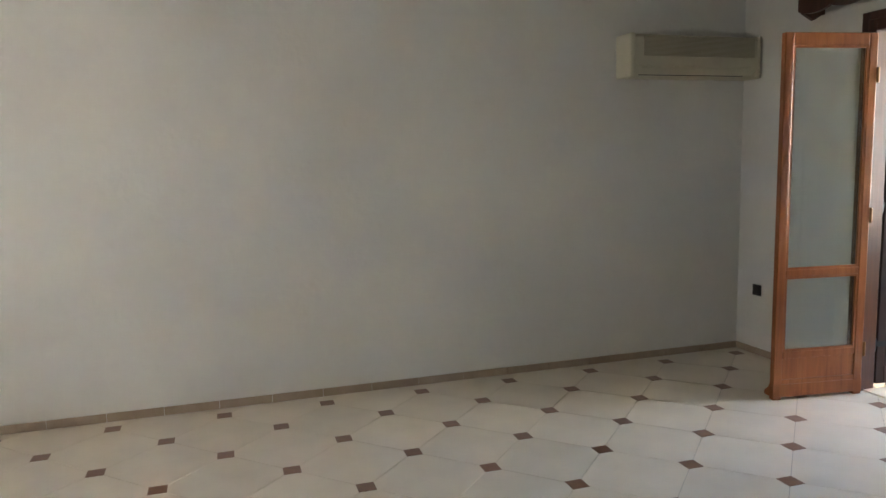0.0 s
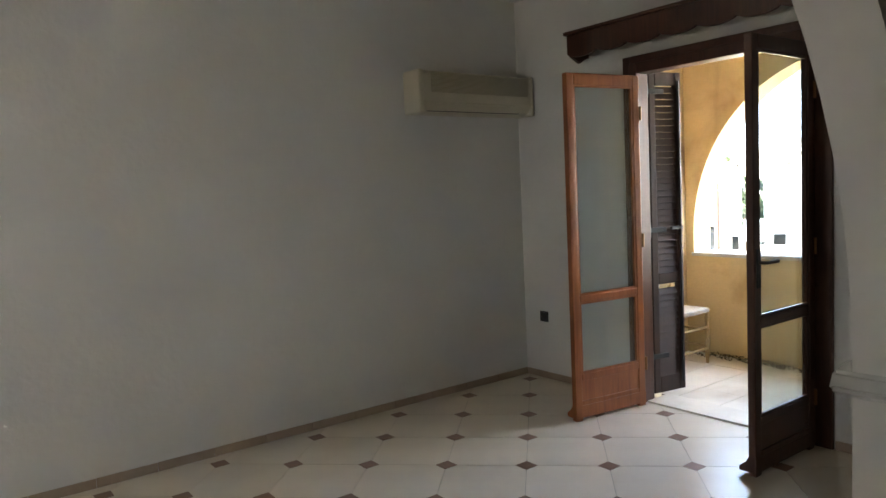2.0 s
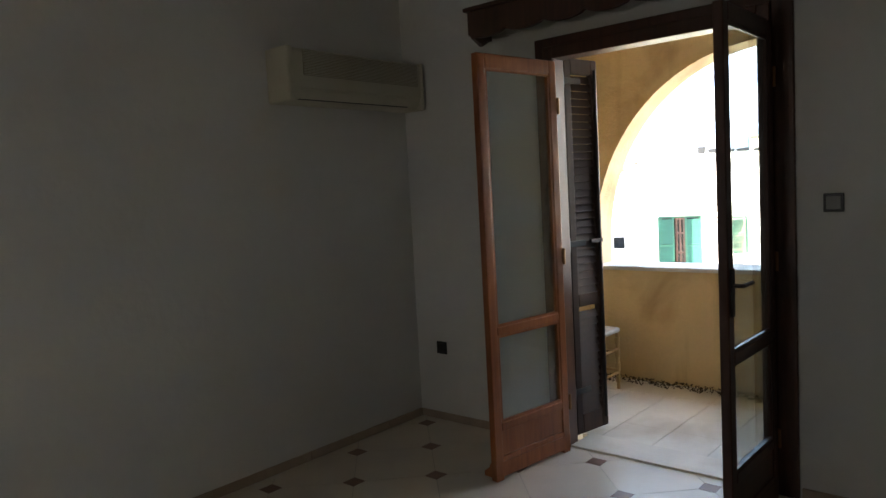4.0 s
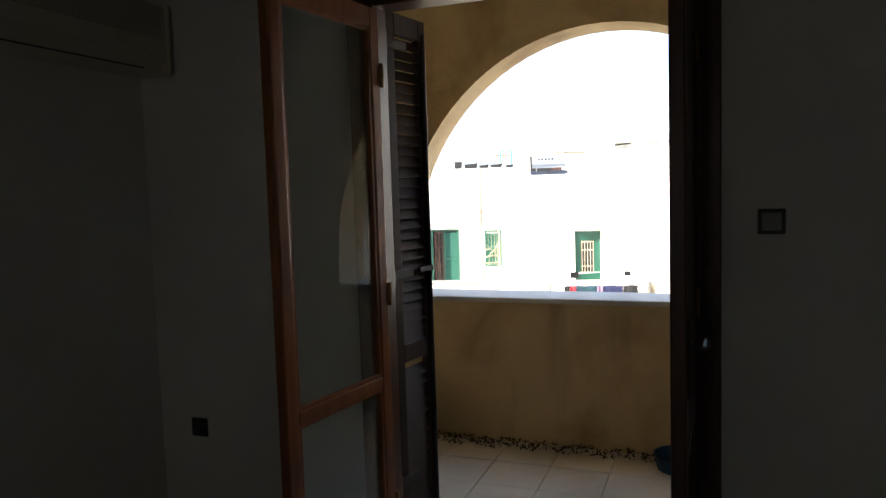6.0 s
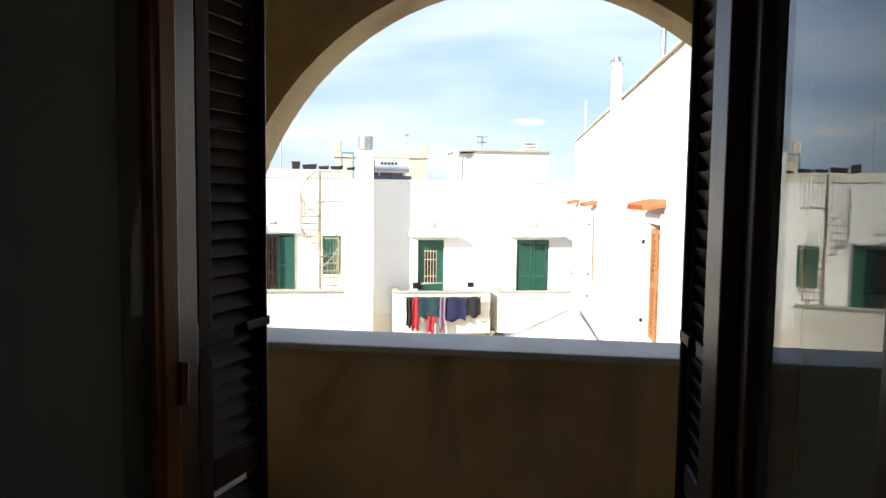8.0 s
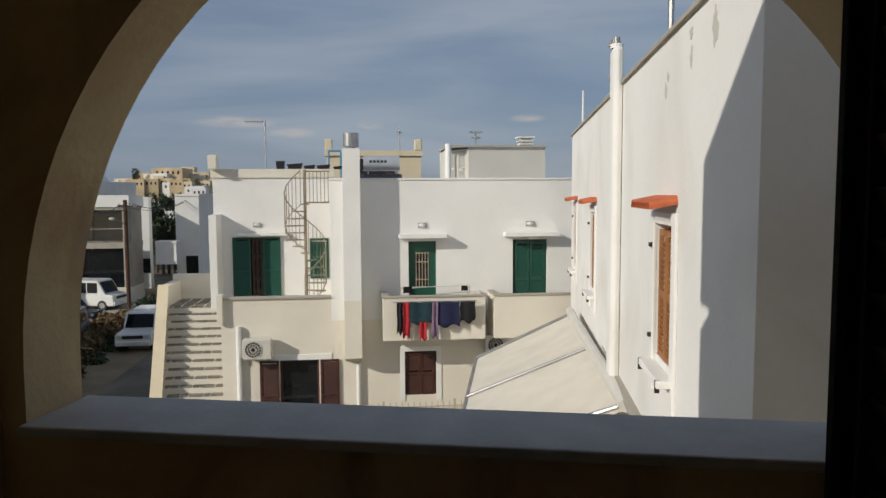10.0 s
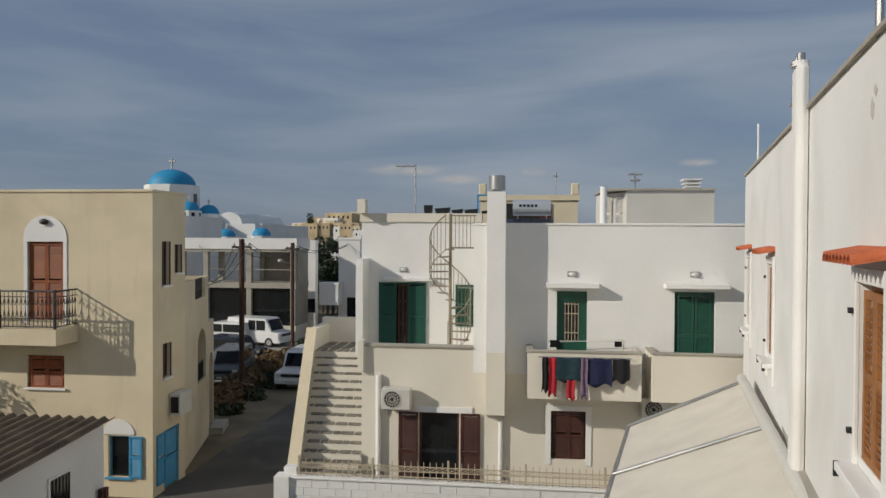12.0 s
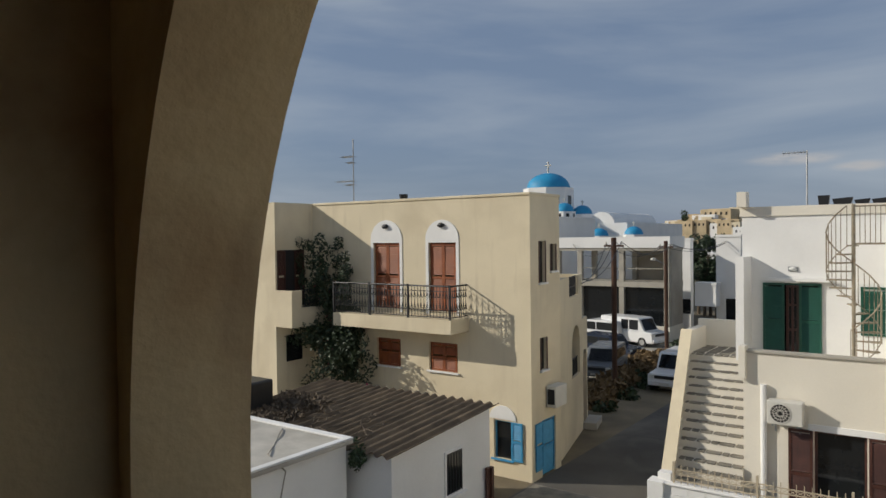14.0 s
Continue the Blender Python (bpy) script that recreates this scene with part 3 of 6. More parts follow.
# air conditioner
ac = thing("air_conditioner", "aged cream wall-mounted air conditioner", "air conditioner", base=(3.75, 5.06, 2.09))
body = prism([(5.065, 2.385), (4.90, 2.385), (4.872, 2.36), (4.872, 2.17), (4.90, 2.11), (4.95, 2.092), (5.065, 2.092)], "x", 3.27, 4.30)
part("casing", body, "acplastic", ac)
for x0, x1 in ((3.23, 3.272), (4.298, 4.33)):
    part("end_cap", boxes(((x0, 4.866, 2.088), (x1, 5.065, 2.39)), bevel=0.012), "acplastic", ac)
part("grille_back", boxes(((3.34, 4.868, 2.235), (4.27, 4.8716, 2.372))), mat("grille_tan", (0.33, 0.29, 0.18), 0.6), ac, "tan intake grille")
for i in range(16):
    part("grille_slat", boxes(((3.34, 4.863, 2.238 + i * 0.0085), (4.27, 4.8675, 2.2415 + i * 0.0085))), "acplastic", ac)
part("vane", boxes(((3.32, 4.905, 2.104), (4.2, 4.93, 2.112))), "black", ac, "dark air outlet slot")
part("louvre", boxes(((3.32, 4.868, 2.15), (4.22, 4.8715, 2.16))), "acplastic", ac)

def wall_plate(name, y, z, s, mt, face, label):
    t = thing(name, label, "switch" if "switch" in name else "socket", base=(4.348, y, z))
    part("plate", boxes(((4.338, y - s, z - s), (4.3495, y + s, z + s)), bevel=0.003), mt, t)
    part("insert", boxes(((4.332, y - s * 0.7, z - s * 0.7), (4.338, y + s * 0.7, z + s * 0.7)), bevel=0.002), face, t)
wall_plate("wall_socket", 4.85, 0.50, 0.042, "black", "black", "black plastic wall socket above the skirting")
wall_plate("light_switch", 2.465, 1.41, 0.042, "black", mat("switch_grey", (0.25, 0.25, 0.23), 0.4), "square light switch with dark surround beside door")

# ---- the balcony ----
solo("balcony_floor", boxes(((4.60, -0.5, -0.25), (5.92, 4.6, -0.02))), "balctile", "dusty beige balcony floor slab", "floor", "structure")
bt = thing("balcony_tiles", "dusty beige ceramic balcony tiles", "floor", kind="structure")
for i in range(4):
    for j in range(11):
        part("floor_tile", boxes(((4.602 + i * 0.325, 0.9 + j * 0.325, -0.02), (min(5.898, 4.602 + i * 0.325 + 0.322), 0.9 + j * 0.325 + 0.322, -0.004 - 0.001 * ((i * 7 + j * 3) % 3))), bevel=0.002), "balctile", bt)
# runs on unseen to y 5.55, level with the shadow-casting roof edge
arch_wall("balcony_wall", 5.92, 6.18, -0.5, 5.55, -0.25, 3.0, 3.24, 1.282, 0.86, 1.05, "ochre", "ochre plastered balcony wall with a round arch")
bm = boxes(((5.875, 1.96, 0.86), (6.205, 4.52, 0.892)), bevel=0.008)
solo("parapet_coping", bm, mat("grey_coping", (0.55, 0.54, 0.52), 0.7, var=0.15, scale=4, fine=60), "grey cement coping on the balcony parapet", "coping", "structure")
wall_y("balcony_end_wall", 4.60, 4.75, 4.60, 5.92, -0.25, 3.0, [], "ochre", "ochre plastered wall closing one end of the balcony")
# unseen south wall, added to keep daylight out of the balcony and room
wall_y("balcony_end_wall_2", -0.7, -0.5, 4.60, 6.18, -0.25, 3.0, [], "ochre", "ochre plastered wall closing one end of the balcony")
solo("balcony_back_wall", wall_bm(4.602, 4.612, -0.5, 4.6, -0.02, 3.0, [(DOOR_Y0 - 0.02, DOOR_Y1 + 0.02, -0.1, DOOR_TOP + 0.02)]), "ochre", "ochre plastered wall round the balcony door", "wall", "structure")

# the chair in the balcony's corner
def turned(bm, x, y, z0, z1, r):
    k = 9
    for i in range(k):
        a, b = z0 + (z1 - z0) * i / k, z0 + (z1 - z0) * (i + 1) / k
        rr = r * (1.0 if i % 2 else 0.72)
        rod(bm, (x, y, a), (x, y, b), rr, 8)
    return bm
ch = thing("rush_chair", "pale turned-wood chair with woven rush seat", "chair", base=(5.42, 4.38, 0))
CX, CY, CW = 5.42, 4.38, 0.18
for sx in (-1, 1):
    for sy in (-1, 1):
        part("leg", turned(bmesh.new(), CX + sx * CW, CY + sy * CW, -0.004, 0.44 if sy < 0 else 0.92, 0.019), "palewood", ch)
part("seat", boxes(((CX - CW - 0.02, CY - CW - 0.02, 0.425), (CX + CW + 0.02, CY + CW + 0.02, 0.465)), bevel=0.015), "rush", ch, "pale woven rush seat")
for sx in (-1, 1):
    for z in (0.14, 0.28):
        part("stretcher", rods(0.011, ((CX + sx * CW, CY - CW, z), (CX + sx * CW, CY + CW, z))), "palewood", ch)
for sy in (-1, 1):
    for z in (0.12, 0.30):
        part("stretcher", rods(0.011, ((CX - CW, CY + sy * CW, z), (CX + CW, CY + sy * CW, z))), "palewood", ch)
for z in (0.62, 0.75, 0.88):
    part("back_slat", boxes(((CX - CW, CY + CW - 0.009, z), (CX + CW, CY + CW + 0.009, z + 0.055)), bevel=0.005), "palewood", ch)
tub = bmesh.new()
bmesh.ops.create_cone(tub, cap_ends=False, segments=24, radius1=0.12, radius2=0.14, depth=0.08, matrix=pose(5.74, 2.82, 0.036))
bmesh.ops.create_cone(tub, cap_ends=True, segments=24, radius1=0.12, radius2=0.12, depth=0.006, matrix=pose(5.74, 2.82, 0.002))
solo("plastic_tub", tub, "bluetub", "dark blue plastic tub on the balcony floor", "tub")
# ---- outside: ground, street ----
bm = boxes(((-400, -400, -6.7), (900, 400, -6.3)))
solo("ground", bm, "earth", "dry earthy ground reaching to the horizon", "ground", "structure")
solo("street", boxes(((14, 8.35, -6.3), (75, 12.6, -6.288))), "asphalt", "worn grey concrete lane between the houses", "street", "structure", m=GRID)
solo("parking_ground", boxes(((42, 12.6, -6.3), (57, 40, -6.29))), "concrete", "pale dusty parking ground", "ground", "structure", m=GRID)


def shell(parent, u0, u1, v0, v1, z0, z1, holes, material, t=0.25, top=None, side_holes=(), label=""):
    """A hollow house: front and street walls with openings, plain other walls, flat roof with a low parapet."""
    part("front_wall", wall_bm(u0, u0 + t, v0, v1, z0, z1, holes), material, parent)
    part("side_wall", swap(wall_bm(v1 - t, v1, u0 + t, u1, z0, z1, [])), material, parent)
    part("side_wall", swap(wall_bm(v0, v0 + t, u0 + t, u1, z0, z1, side_holes)), material, parent)
    part("back_wall", wall_bm(u1 - t, u1, v0 + t, v1 - t, z0, z1), material, parent)
    part("roof", boxes(((u0 + t, v0 + t, z1 - 0.55), (u1 - t, v1 - t, z1 - 0.35))), top or material, parent)
    part("interior_floor", boxes(((u0 + t, v0 + t, (z0 + z1) / 2 - 0.1), (u1 - t, v1 - t, (z0 + z1) / 2 + 0.1))), material, parent)


def slatted(u, v0, v1, z0, z1, t=0.04, pitch=0.07, frame_w=0.06):
    """A louvred panel in a plane of constant u: frame and slats."""
    bm = bmesh.new()
    for a, b in (((u, v0, z0), (u + t, v0 + frame_w, z1)), ((u, v1 - frame_w, z0), (u + t, v1, z1)), ((u, v0 + frame_w, z0), (u + t, v1 - frame_w, z0 + frame_w)), ((u, v0 + frame_w, z1 - frame_w), (u + t, v1 - frame_w, z1)),
                 ((u, v0 + frame_w, (z0 + z1) / 2 - 0.04), (u + t, v1 - frame_w, (z0 + z1) / 2 + 0.04))):
        box(bm, a, b)
    z = z0 + frame_w + 0.01
    while z < z1 - frame_w - 0.05:
        if abs(z - (z0 + z1) / 2) > 0.05:
            vs = [bm.verts.new(q) for q in ((u + 0.006, v0 + frame_w, z), (u + 0.006, v1 - frame_w, z), (u + t - 0.006, v1 - frame_w, z + pitch * 0.95), (u + t - 0.006, v0 + frame_w, z + pitch * 0.95))]
            bm.faces.new(vs)
            ws = [bm.verts.new(q.co + Vector((0.01, 0, 0))) for q in vs]
            bm.faces.new(ws)
            for i in range(4):
                bm.faces.new((vs[i], vs[(i + 1) % 4], ws[(i + 1) % 4], ws[i]))
        z += pitch
    return bm


def opening(parent, u, v0, v1, z0, z1, material, name="shutter_window", halves=2, surround=None, sill=None, open_v=()):
    """A shuttered opening in a front wall: a frame part with its shutters, and the panes behind."""
    w = part(name, boxes(((u + 0.10, v0, z0), (u + 0.16, v0 + 0.06, z1)), ((u + 0.10, v1 - 0.06, z0), (u + 0.16, v1, z1)), ((u + 0.10, v0 + 0.06, z1 - 0.06), (u + 0.16, v1 - 0.06, z1))), material, parent)
    if open_v:
        for a, b in open_v:
            part("shutter", slatted(u - 0.06, a, b, z0, z1), material, w)
        part("glazing", boxes(((u + 0.12, v0 + 0.06, z0), (u + 0.135, v1 - 0.06, z1 - 0.06))), "winglass", w, "dark reflecting glass")
    else:
        step = (v1 - v0 - 0.12) / halves
        for i in range(halves):
            part("shutter", slatted(u + 0.05, v0 + 0.06 + i * step + 0.004, v0 + 0.06 + (i + 1) * step - 0.004, z0, z1 - 0.06), material, w)
    if surround:
        s, mt = surround
        part("surround", boxes(((u - 0.025, v0 - s, z0 - s), (u - 0.001, v0, z1 + s)), ((u - 0.025, v1, z0 - s), (u - 0.001, v1 + s, z1 + s)), ((u - 0.025, v0, z1), (u - 0.001, v1, z1 + s))), mt, w)
    if sill:
        part("sill", boxes(((u - 0.08, v0 - 0.08, z0 - 0.06), (u - 0.002, v1 + 0.08, z0)), bevel=0.008), sill, w)
    return w


def bulkhead_lamp(u, v, z, where):
    t = thing("wall_lamp", "small oval bulkhead lamp above a " + where, "lamp", "lamps above doors", (u, v, z), GRID)
    bm = bmesh.new()
    bmesh.ops.create_uvsphere(bm, u_segments=12, v_segments=8, radius=1.0, matrix=Matrix.Translation((u - 0.02, v, z)) @ Matrix.Diagonal((0.08, 0.115, 0.06, 1)))
    part("lens", bm, "lampglass", t, smooth=True)
    part("back_plate", boxes(((u - 0.03, v - 0.125, z - 0.07), (u, v + 0.125, z + 0.07)), bevel=0.01), "steel", t)


def ac_unit(u, v0, v1, z0, z1, label):
    """An outdoor unit on brackets, its fan facing out from the wall."""
    t = thing("outdoor_ac_unit", label, "air conditioner", "outdoor units", (u, (v0 + v1) / 2, z0), GRID)
    part("casing", boxes(((u - 0.42, v0, z0), (u - 0.1, v1, z1)), bevel=0.02), "acwhite", t)
    vc, zc, r = v0 + (v1 - v0) * 0.62, (z0 + z1) / 2, (z1 - z0) * 0.40
    bm = bmesh.new()
    bmesh.ops.create_cone(bm, cap_ends=True, segments=28, radius1=r, radius2=r, depth=0.01, matrix=pose(u - 0.423, vc, zc, 0, 90, 0))
    part("fan_opening", bm, "dark", t, "dark fan opening")
    bm = bmesh.new()
    for k in range(16):
        a = 2 * math.pi * k / 16
        rod(bm, (u - 0.435, vc + 0.05 * math.cos(a), zc + 0.05 * math.sin(a)), (u - 0.435, vc + r * math.cos(a + 0.35), zc + r * math.sin(a + 0.35)), 0.006, 4)
    for q in (0.35, 0.7, 1.0):
        for k in range(20):
            a, b = 2 * math.pi * k / 20, 2 * math.pi * (k + 1) / 20
            rod(bm, (u - 0.435, vc + q * r * math.cos(a), zc + q * r * math.sin(a)), (u - 0.435, vc + q * r * math.cos(b), zc + q * r * math.sin(b)), 0.007, 4)
    part("fan_guard", bm, "acwhite", t)
    for v in (v0 + 0.12, v1 - 0.12):
        part("bracket", boxes(((u - 0.4, v - 0.02, z0 - 0.04), (u, v + 0.02, z0)), ((u - 0.04, v - 0.02, z0 - 0.25), (u, v + 0.02, z0 - 0.04))), "steel", t)
    return t


# ---- the white house across the yard ----
UB, ZB = 24.6, -6.3
hb = thing("white_house", "white and cream two-storey house with green shutters", "house", base=(UB, 0, ZB), m=GRID)
DG, WG, WB, WC, WL = (3.30, 4.38, -5.2, -3.08), (0.0, 0.90, -4.2, -2.93), (-0.01, 0.77, -2.0, 0.19), (-3.2, -2.2, -2.0, 0.21), (4.72, 6.14, -1.98, 0.15)
part("front_wall", wall_bm(UB, UB + 0.25, -9.0, 2.94, -2.0, 1.9, [WB, WC]), "white", hb)
part("lower_front_wall", wall_bm(UB + 0.004, UB + 0.25, -9.0, 5.94, ZB, -2.0, [DG, WG]), "beige", hb)
part("terrace_parapet", boxes(((UB, 2.94, -2.0), (UB + 0.22, 5.94, -1.36))), "beige", hb)
part("parapet_coping", boxes(((UB - 0.05, 2.94, -1.36), (UB + 0.27, 5.98, -1.30)), bevel=0.01), "concrete", hb)
part("terrace_slab", boxes(((UB + 0.25, 2.94, -2.2), (29.0, 5.94, -1.98))), "beige", hb)
part("terrace_back_wall", wall_bm(28.0, 28.25, 2.94, 6.75, -2.2, 2.05, [WL]), "white", hb)
part("terrace_back_cap", boxes(((27.95, 2.94, 2.05), (28.3, 6.80, 2.32))), "beige", hb)
part("terrace_side_wall", boxes(((UB + 0.25, 2.72, -2.0), (28.0, 2.94, 1.9))), "white", hb)
part("fin_wall", boxes(((27.1, 6.50, -2.0), (28.0, 6.72, 0.9))), "white", hb)
part("corner_pillar", boxes(((27.6, 6.55, 2.32), (28.0, 6.80, 2.75))), "beige", hb)
part("lower_side_wall", boxes(((UB + 0.25, 5.70, ZB), (34, 5.94, -2.2))), "beige", hb)
part("upper_side_wall", boxes(((28.25, 6.5, ZB), (36, 6.75, 2.1))), "white", hb)
part("back_wall", boxes(((35.8, -9, ZB), (36, 6.5, 1.6))), "white", hb)
part("roof", boxes(((UB + 0.25, -9, 1.45), (35.8, 2.72, 1.6)), ((28.25, 2.72, 1.45), (35.8, 6.5, 1.6))), "white", hb)
part("roof_coping", boxes(((UB - 0.03, -9, 1.9), (UB + 0.28, 2.94, 1.955)), bevel=0.01), "white", hb)
part("first_floor", boxes(((UB + 0.25, -9, -2.2), (35.8, 2.72, -2.0))), "beige", hb)
part("party_wall", boxes(((UB + 2.8, -9, ZB), (UB + 3.0, 2.72, 1.45)), ((UB + 2.8, 2.72, ZB), (UB + 3.0, 5.7, -2.2))), "beige", hb)
for (v0, v1, z0, z1), name in ((WB, "door"), (WC, "balcony_door")):
    d = part(name, boxes(((UB + 0.10, v0, z0), (UB + 0.16, v0 + 0.07, z1)), ((UB + 0.10, v1 - 0.07, z0), (UB + 0.16, v1, z1)), ((UB + 0.10, v0 + 0.07, z1 - 0.07), (UB + 0.16, v1 - 0.07, z1))), "shutgreen", hb)
    if name == "door":
        part("panel", boxes(((UB + 0.11, v0 + 0.07, z0), (UB + 0.15, v0 + 0.2, z1 - 0.07)), ((UB + 0.11, v1 - 0.2, z0), (UB + 0.15, v1 - 0.07, z1 - 0.07)), ((UB + 0.11, v0 + 0.2, z1 - 0.3), (UB + 0.15, v1 - 0.2, z1 - 0.07)), ((UB + 0.11, v0 + 0.2, z0), (UB + 0.15, v1 - 0.2, -1.1))), "shutgreen", d)
        part("glazing", boxes(((UB + 0.14, v0 + 0.2, -1.1), (UB + 0.15, v1 - 0.2, z1 - 0.3))), "winglass", d)
        bars = bmesh.new()
        for k in range(5):
            q = v0 + 0.22 + k * (v1 - v0 - 0.44) / 4
            rod(bars, (UB + 0.1, q, -1.1), (UB + 0.1, q, z1 - 0.3), 0.009, 6)
        for q in (-0.9, -0.4, -0.15):
            rod(bars, (UB + 0.1, v0 + 0.2, q), (UB + 0.1, v1 - 0.2, q), 0.012, 6)
        part("security_grille", bars, "railcream", d)
    else:
        h = (v0 + v1) / 2
        part("shutter", slatted(UB + 0.05, h + 0.01, v1 - 0.07, z0, z1 - 0.07), "shutgreen", d)
        part("shutter", slatted(UB + 0.05, v0 + 0.07, h - 0.01, z0, z1 - 0.07), "shutgreen", d)
    part("canopy", boxes(((UB - 0.35, v0 - 0.28, z1 + 0.10), (UB - 0.002, v1 + 0.28, z1 + 0.22)), bevel=0.01), "white", d)
    bulkhead_lamp(UB, (v0 + v1) / 2, z1 + 0.45, "green door")
opening(hb, 28.0, *WL, "shutgreen", "terrace_door", open_v=((5.62, 6.18), (4.68, 5.24)))
for v0, v1 in ((5.26, 5.33), (5.40, 5.46), (5.53, 5.60)):
    part("door_stile", boxes(((28.09, v0, -1.98), (28.118, v1, 0.09))), "shutbrown", hb)
for z0 in (-1.98, -1.2, -0.5, 0.02):
    part("door_rail", boxes(((28.092, 5.33, z0), (28.116, 5.53, z0 + 0.06))), "shutbrown", hb)
part("door_canopy", boxes(((27.8, 4.45, 0.20), (27.998, 6.0, 0.30)), bevel=0.01), "white", hb)
bulkhead_lamp(28.0, 5.4, 0.55, "terrace door")
part("small_window", slatted(27.95, 3.15, 3.75, -1.2, 0.1), "shutgreen", hb)
opening(hb, UB + 0.004, *WG, "shutbrown", surround=(0.14, "white"))
g = opening(hb, UB + 0.004, DG[0], DG[1], DG[2], DG[3], "shutbrown", "yard_door", open_v=((4.40, 4.92), (2.74, 3.26)))
part("lintel", boxes(((UB - 0.03, 2.95, -3.08), (UB + 0.002, 4.5, -2.93))), "white", g)
# chimney shaft with its steel cowl
ck = part("chimney_shaft", boxes(((23.98, 2.09, -1.36), (UB - 0.002, 2.56, 2.74))), "white", hb)
part("shaft_foot", prism([(23.98, -2.95), (UB - 0.002, -3.15), (UB - 0.002, -1.36), (23.98, -1.36)], "y", 2.09, 2.56), "beige", ck, "cream lower end of the shaft")
bm = bmesh.new()
bmesh.ops.create_cone(bm, cap_ends=True, segments=20, radius1=0.21, radius2=0.21, depth=0.36, matrix=pose(24.28, 2.32, 2.98))
bmesh.ops.create_cone(bm, cap_ends=True, segments=20, radius1=0.13, radius2=0.13, depth=0.1, matrix=pose(24.28, 2.32, 2.78))
part("cowl", bm, "steel", ck, "sooty steel chimney cowl", smooth=False)
for v, z0, z1, r in ((5.46, ZB, -2.1, 0.075), (2.2, ZB, -3.2, 0.06)):
    part("drain_pipe", rods(r, ((UB - 0.07, v, z0), (UB - 0.07, v, z1)), n=12), "white", hb)
# balconies
for v0, v1, name in ((-1.25, 1.52, "balcony"), (-9.0, -1.50, "balcony")):
    b = part(name, boxes(((UB - 0.95, v0, -2.42), (UB, v1, -2.25))), "beige", hb)
    part("front_parapet", boxes(((UB - 0.95, v0, -2.25), (UB - 0.83, v1, -1.26))), "beige", b)
    part("end_parapet", boxes(((UB - 0.83, v1 - 0.12, -2.25), (UB, v1, -1.26))), "beige", b)
    part("end_parapet", boxes(((UB - 0.83, v0, -2.25), (UB, v0 + 0.12, -1.26))), "beige", b)
    part("coping", boxes(((UB - 0.98, v0 - 0.03, -1.26), (UB - 0.80, v1 + 0.03, -1.21)), ((UB - 0.80, v1 - 0.15, -1.26), (UB - 0.002, v1 + 0.03, -1.21)), bevel=0.008), "concrete", b)
ac_unit(UB + 0.004, 4.55, 5.32, -2.95, -2.40, "off-white outdoor unit beside the open yard door")
ac_unit(UB + 0.004, -2.1, -1.35, -3.0, -2.45, "shaded outdoor unit under the balcony")

# laundry
line_u = UB - 1.12
for k in range(2):
    solo("washing_line", rods(0.008, ((line_u + 0.1 * k, 1.25, -1.36), (line_u + 0.1 * k, -1.0, -1.36))), "steel", "thin washing line along the balcony", "line", m=GRID)


def cloth(v0, v1, z0, mt, label, seed, top=-1.35):
    """A garment folded over the line: a gently waved sheet with thickness."""
    bm = bmesh.new()
    nx, nz = 10, 8
    layers = []
    for k in (-1, 1):
        layers.append([[bm.verts.new((line_u + 0.011 * k + 0.02 * math.sin(i * 0.9 + seed), v0 + (v1 - v0) * i / nx + 0.015 * math.sin(j * 0.8 + seed) * j / nz, top + (z0 - top) * j / nz + (0.05 * math.sin(i * 0.8 + seed * 2) if j == nz else 0))) for j in range(nz + 1)] for i in range(nx + 1)])
        g = layers[-1]
        for i in range(nx):
            for j in range(nz):
                bm.faces.new((g[i][j], g[i + 1][j], g[i + 1][j + 1], g[i][j + 1]))
    g, h = layers
    for i in range(nx):
        bm.faces.new((g[i][0], g[i + 1][0], h[i + 1][0], h[i][0]))
        bm.faces.new((g[i][nz], g[i + 1][nz], h[i + 1][nz], h[i][nz]))
    solo("hanging_garment", bm, mt, label, "laundry", m=GRID, group="laundry on the balcony line", smooth=True)


cloth(1.00, 1.16, -2.2, "blackcloth", "black garment hung on the balcony line", 1)
cloth(0.80, 1.00, -2.28, "red", "red garment hung on the balcony line", 2)
cloth(0.22, 0.82, -1.93, "teal", "dark teal shirt hung on the balcony line", 3)
cloth(0.36, 0.56, -2.38, "red", "red shirt tail hanging below another garment", 4, top=-1.9)
cloth(0.06, 0.24, -2.32, "mauve", "mauve garment hung on the balcony line", 5)
cloth(-0.52, 0.08, -2.02, "navy", "navy trousers hung on the balcony line", 6)
cloth(-0.95, -0.54, -1.92, "blackcloth", "black trousers hung on the balcony line", 7)
rack = thing("drying_rack", "white folding drying rack with black clothes", "drying rack", base=(UB - 0.5, 0.1, -2.25), m=GRID)
for v in (0.95, -0.85):
    part("rack_leg", rods(0.012, ((UB - 0.7, v, -2.25), (UB - 0.25, v, -1.0)), ((UB - 0.25, v, -2.25), (UB - 0.7, v, -1.0))), "acwhite", rack)
for k in range(7):
    part("rack_bar", rods(0.008, ((UB - 0.72 + k * 0.08, 1.0, -1.0 - 0.02 * k), (UB - 0.72 + k * 0.08, -0.9, -1.0))), "acwhite", rack)

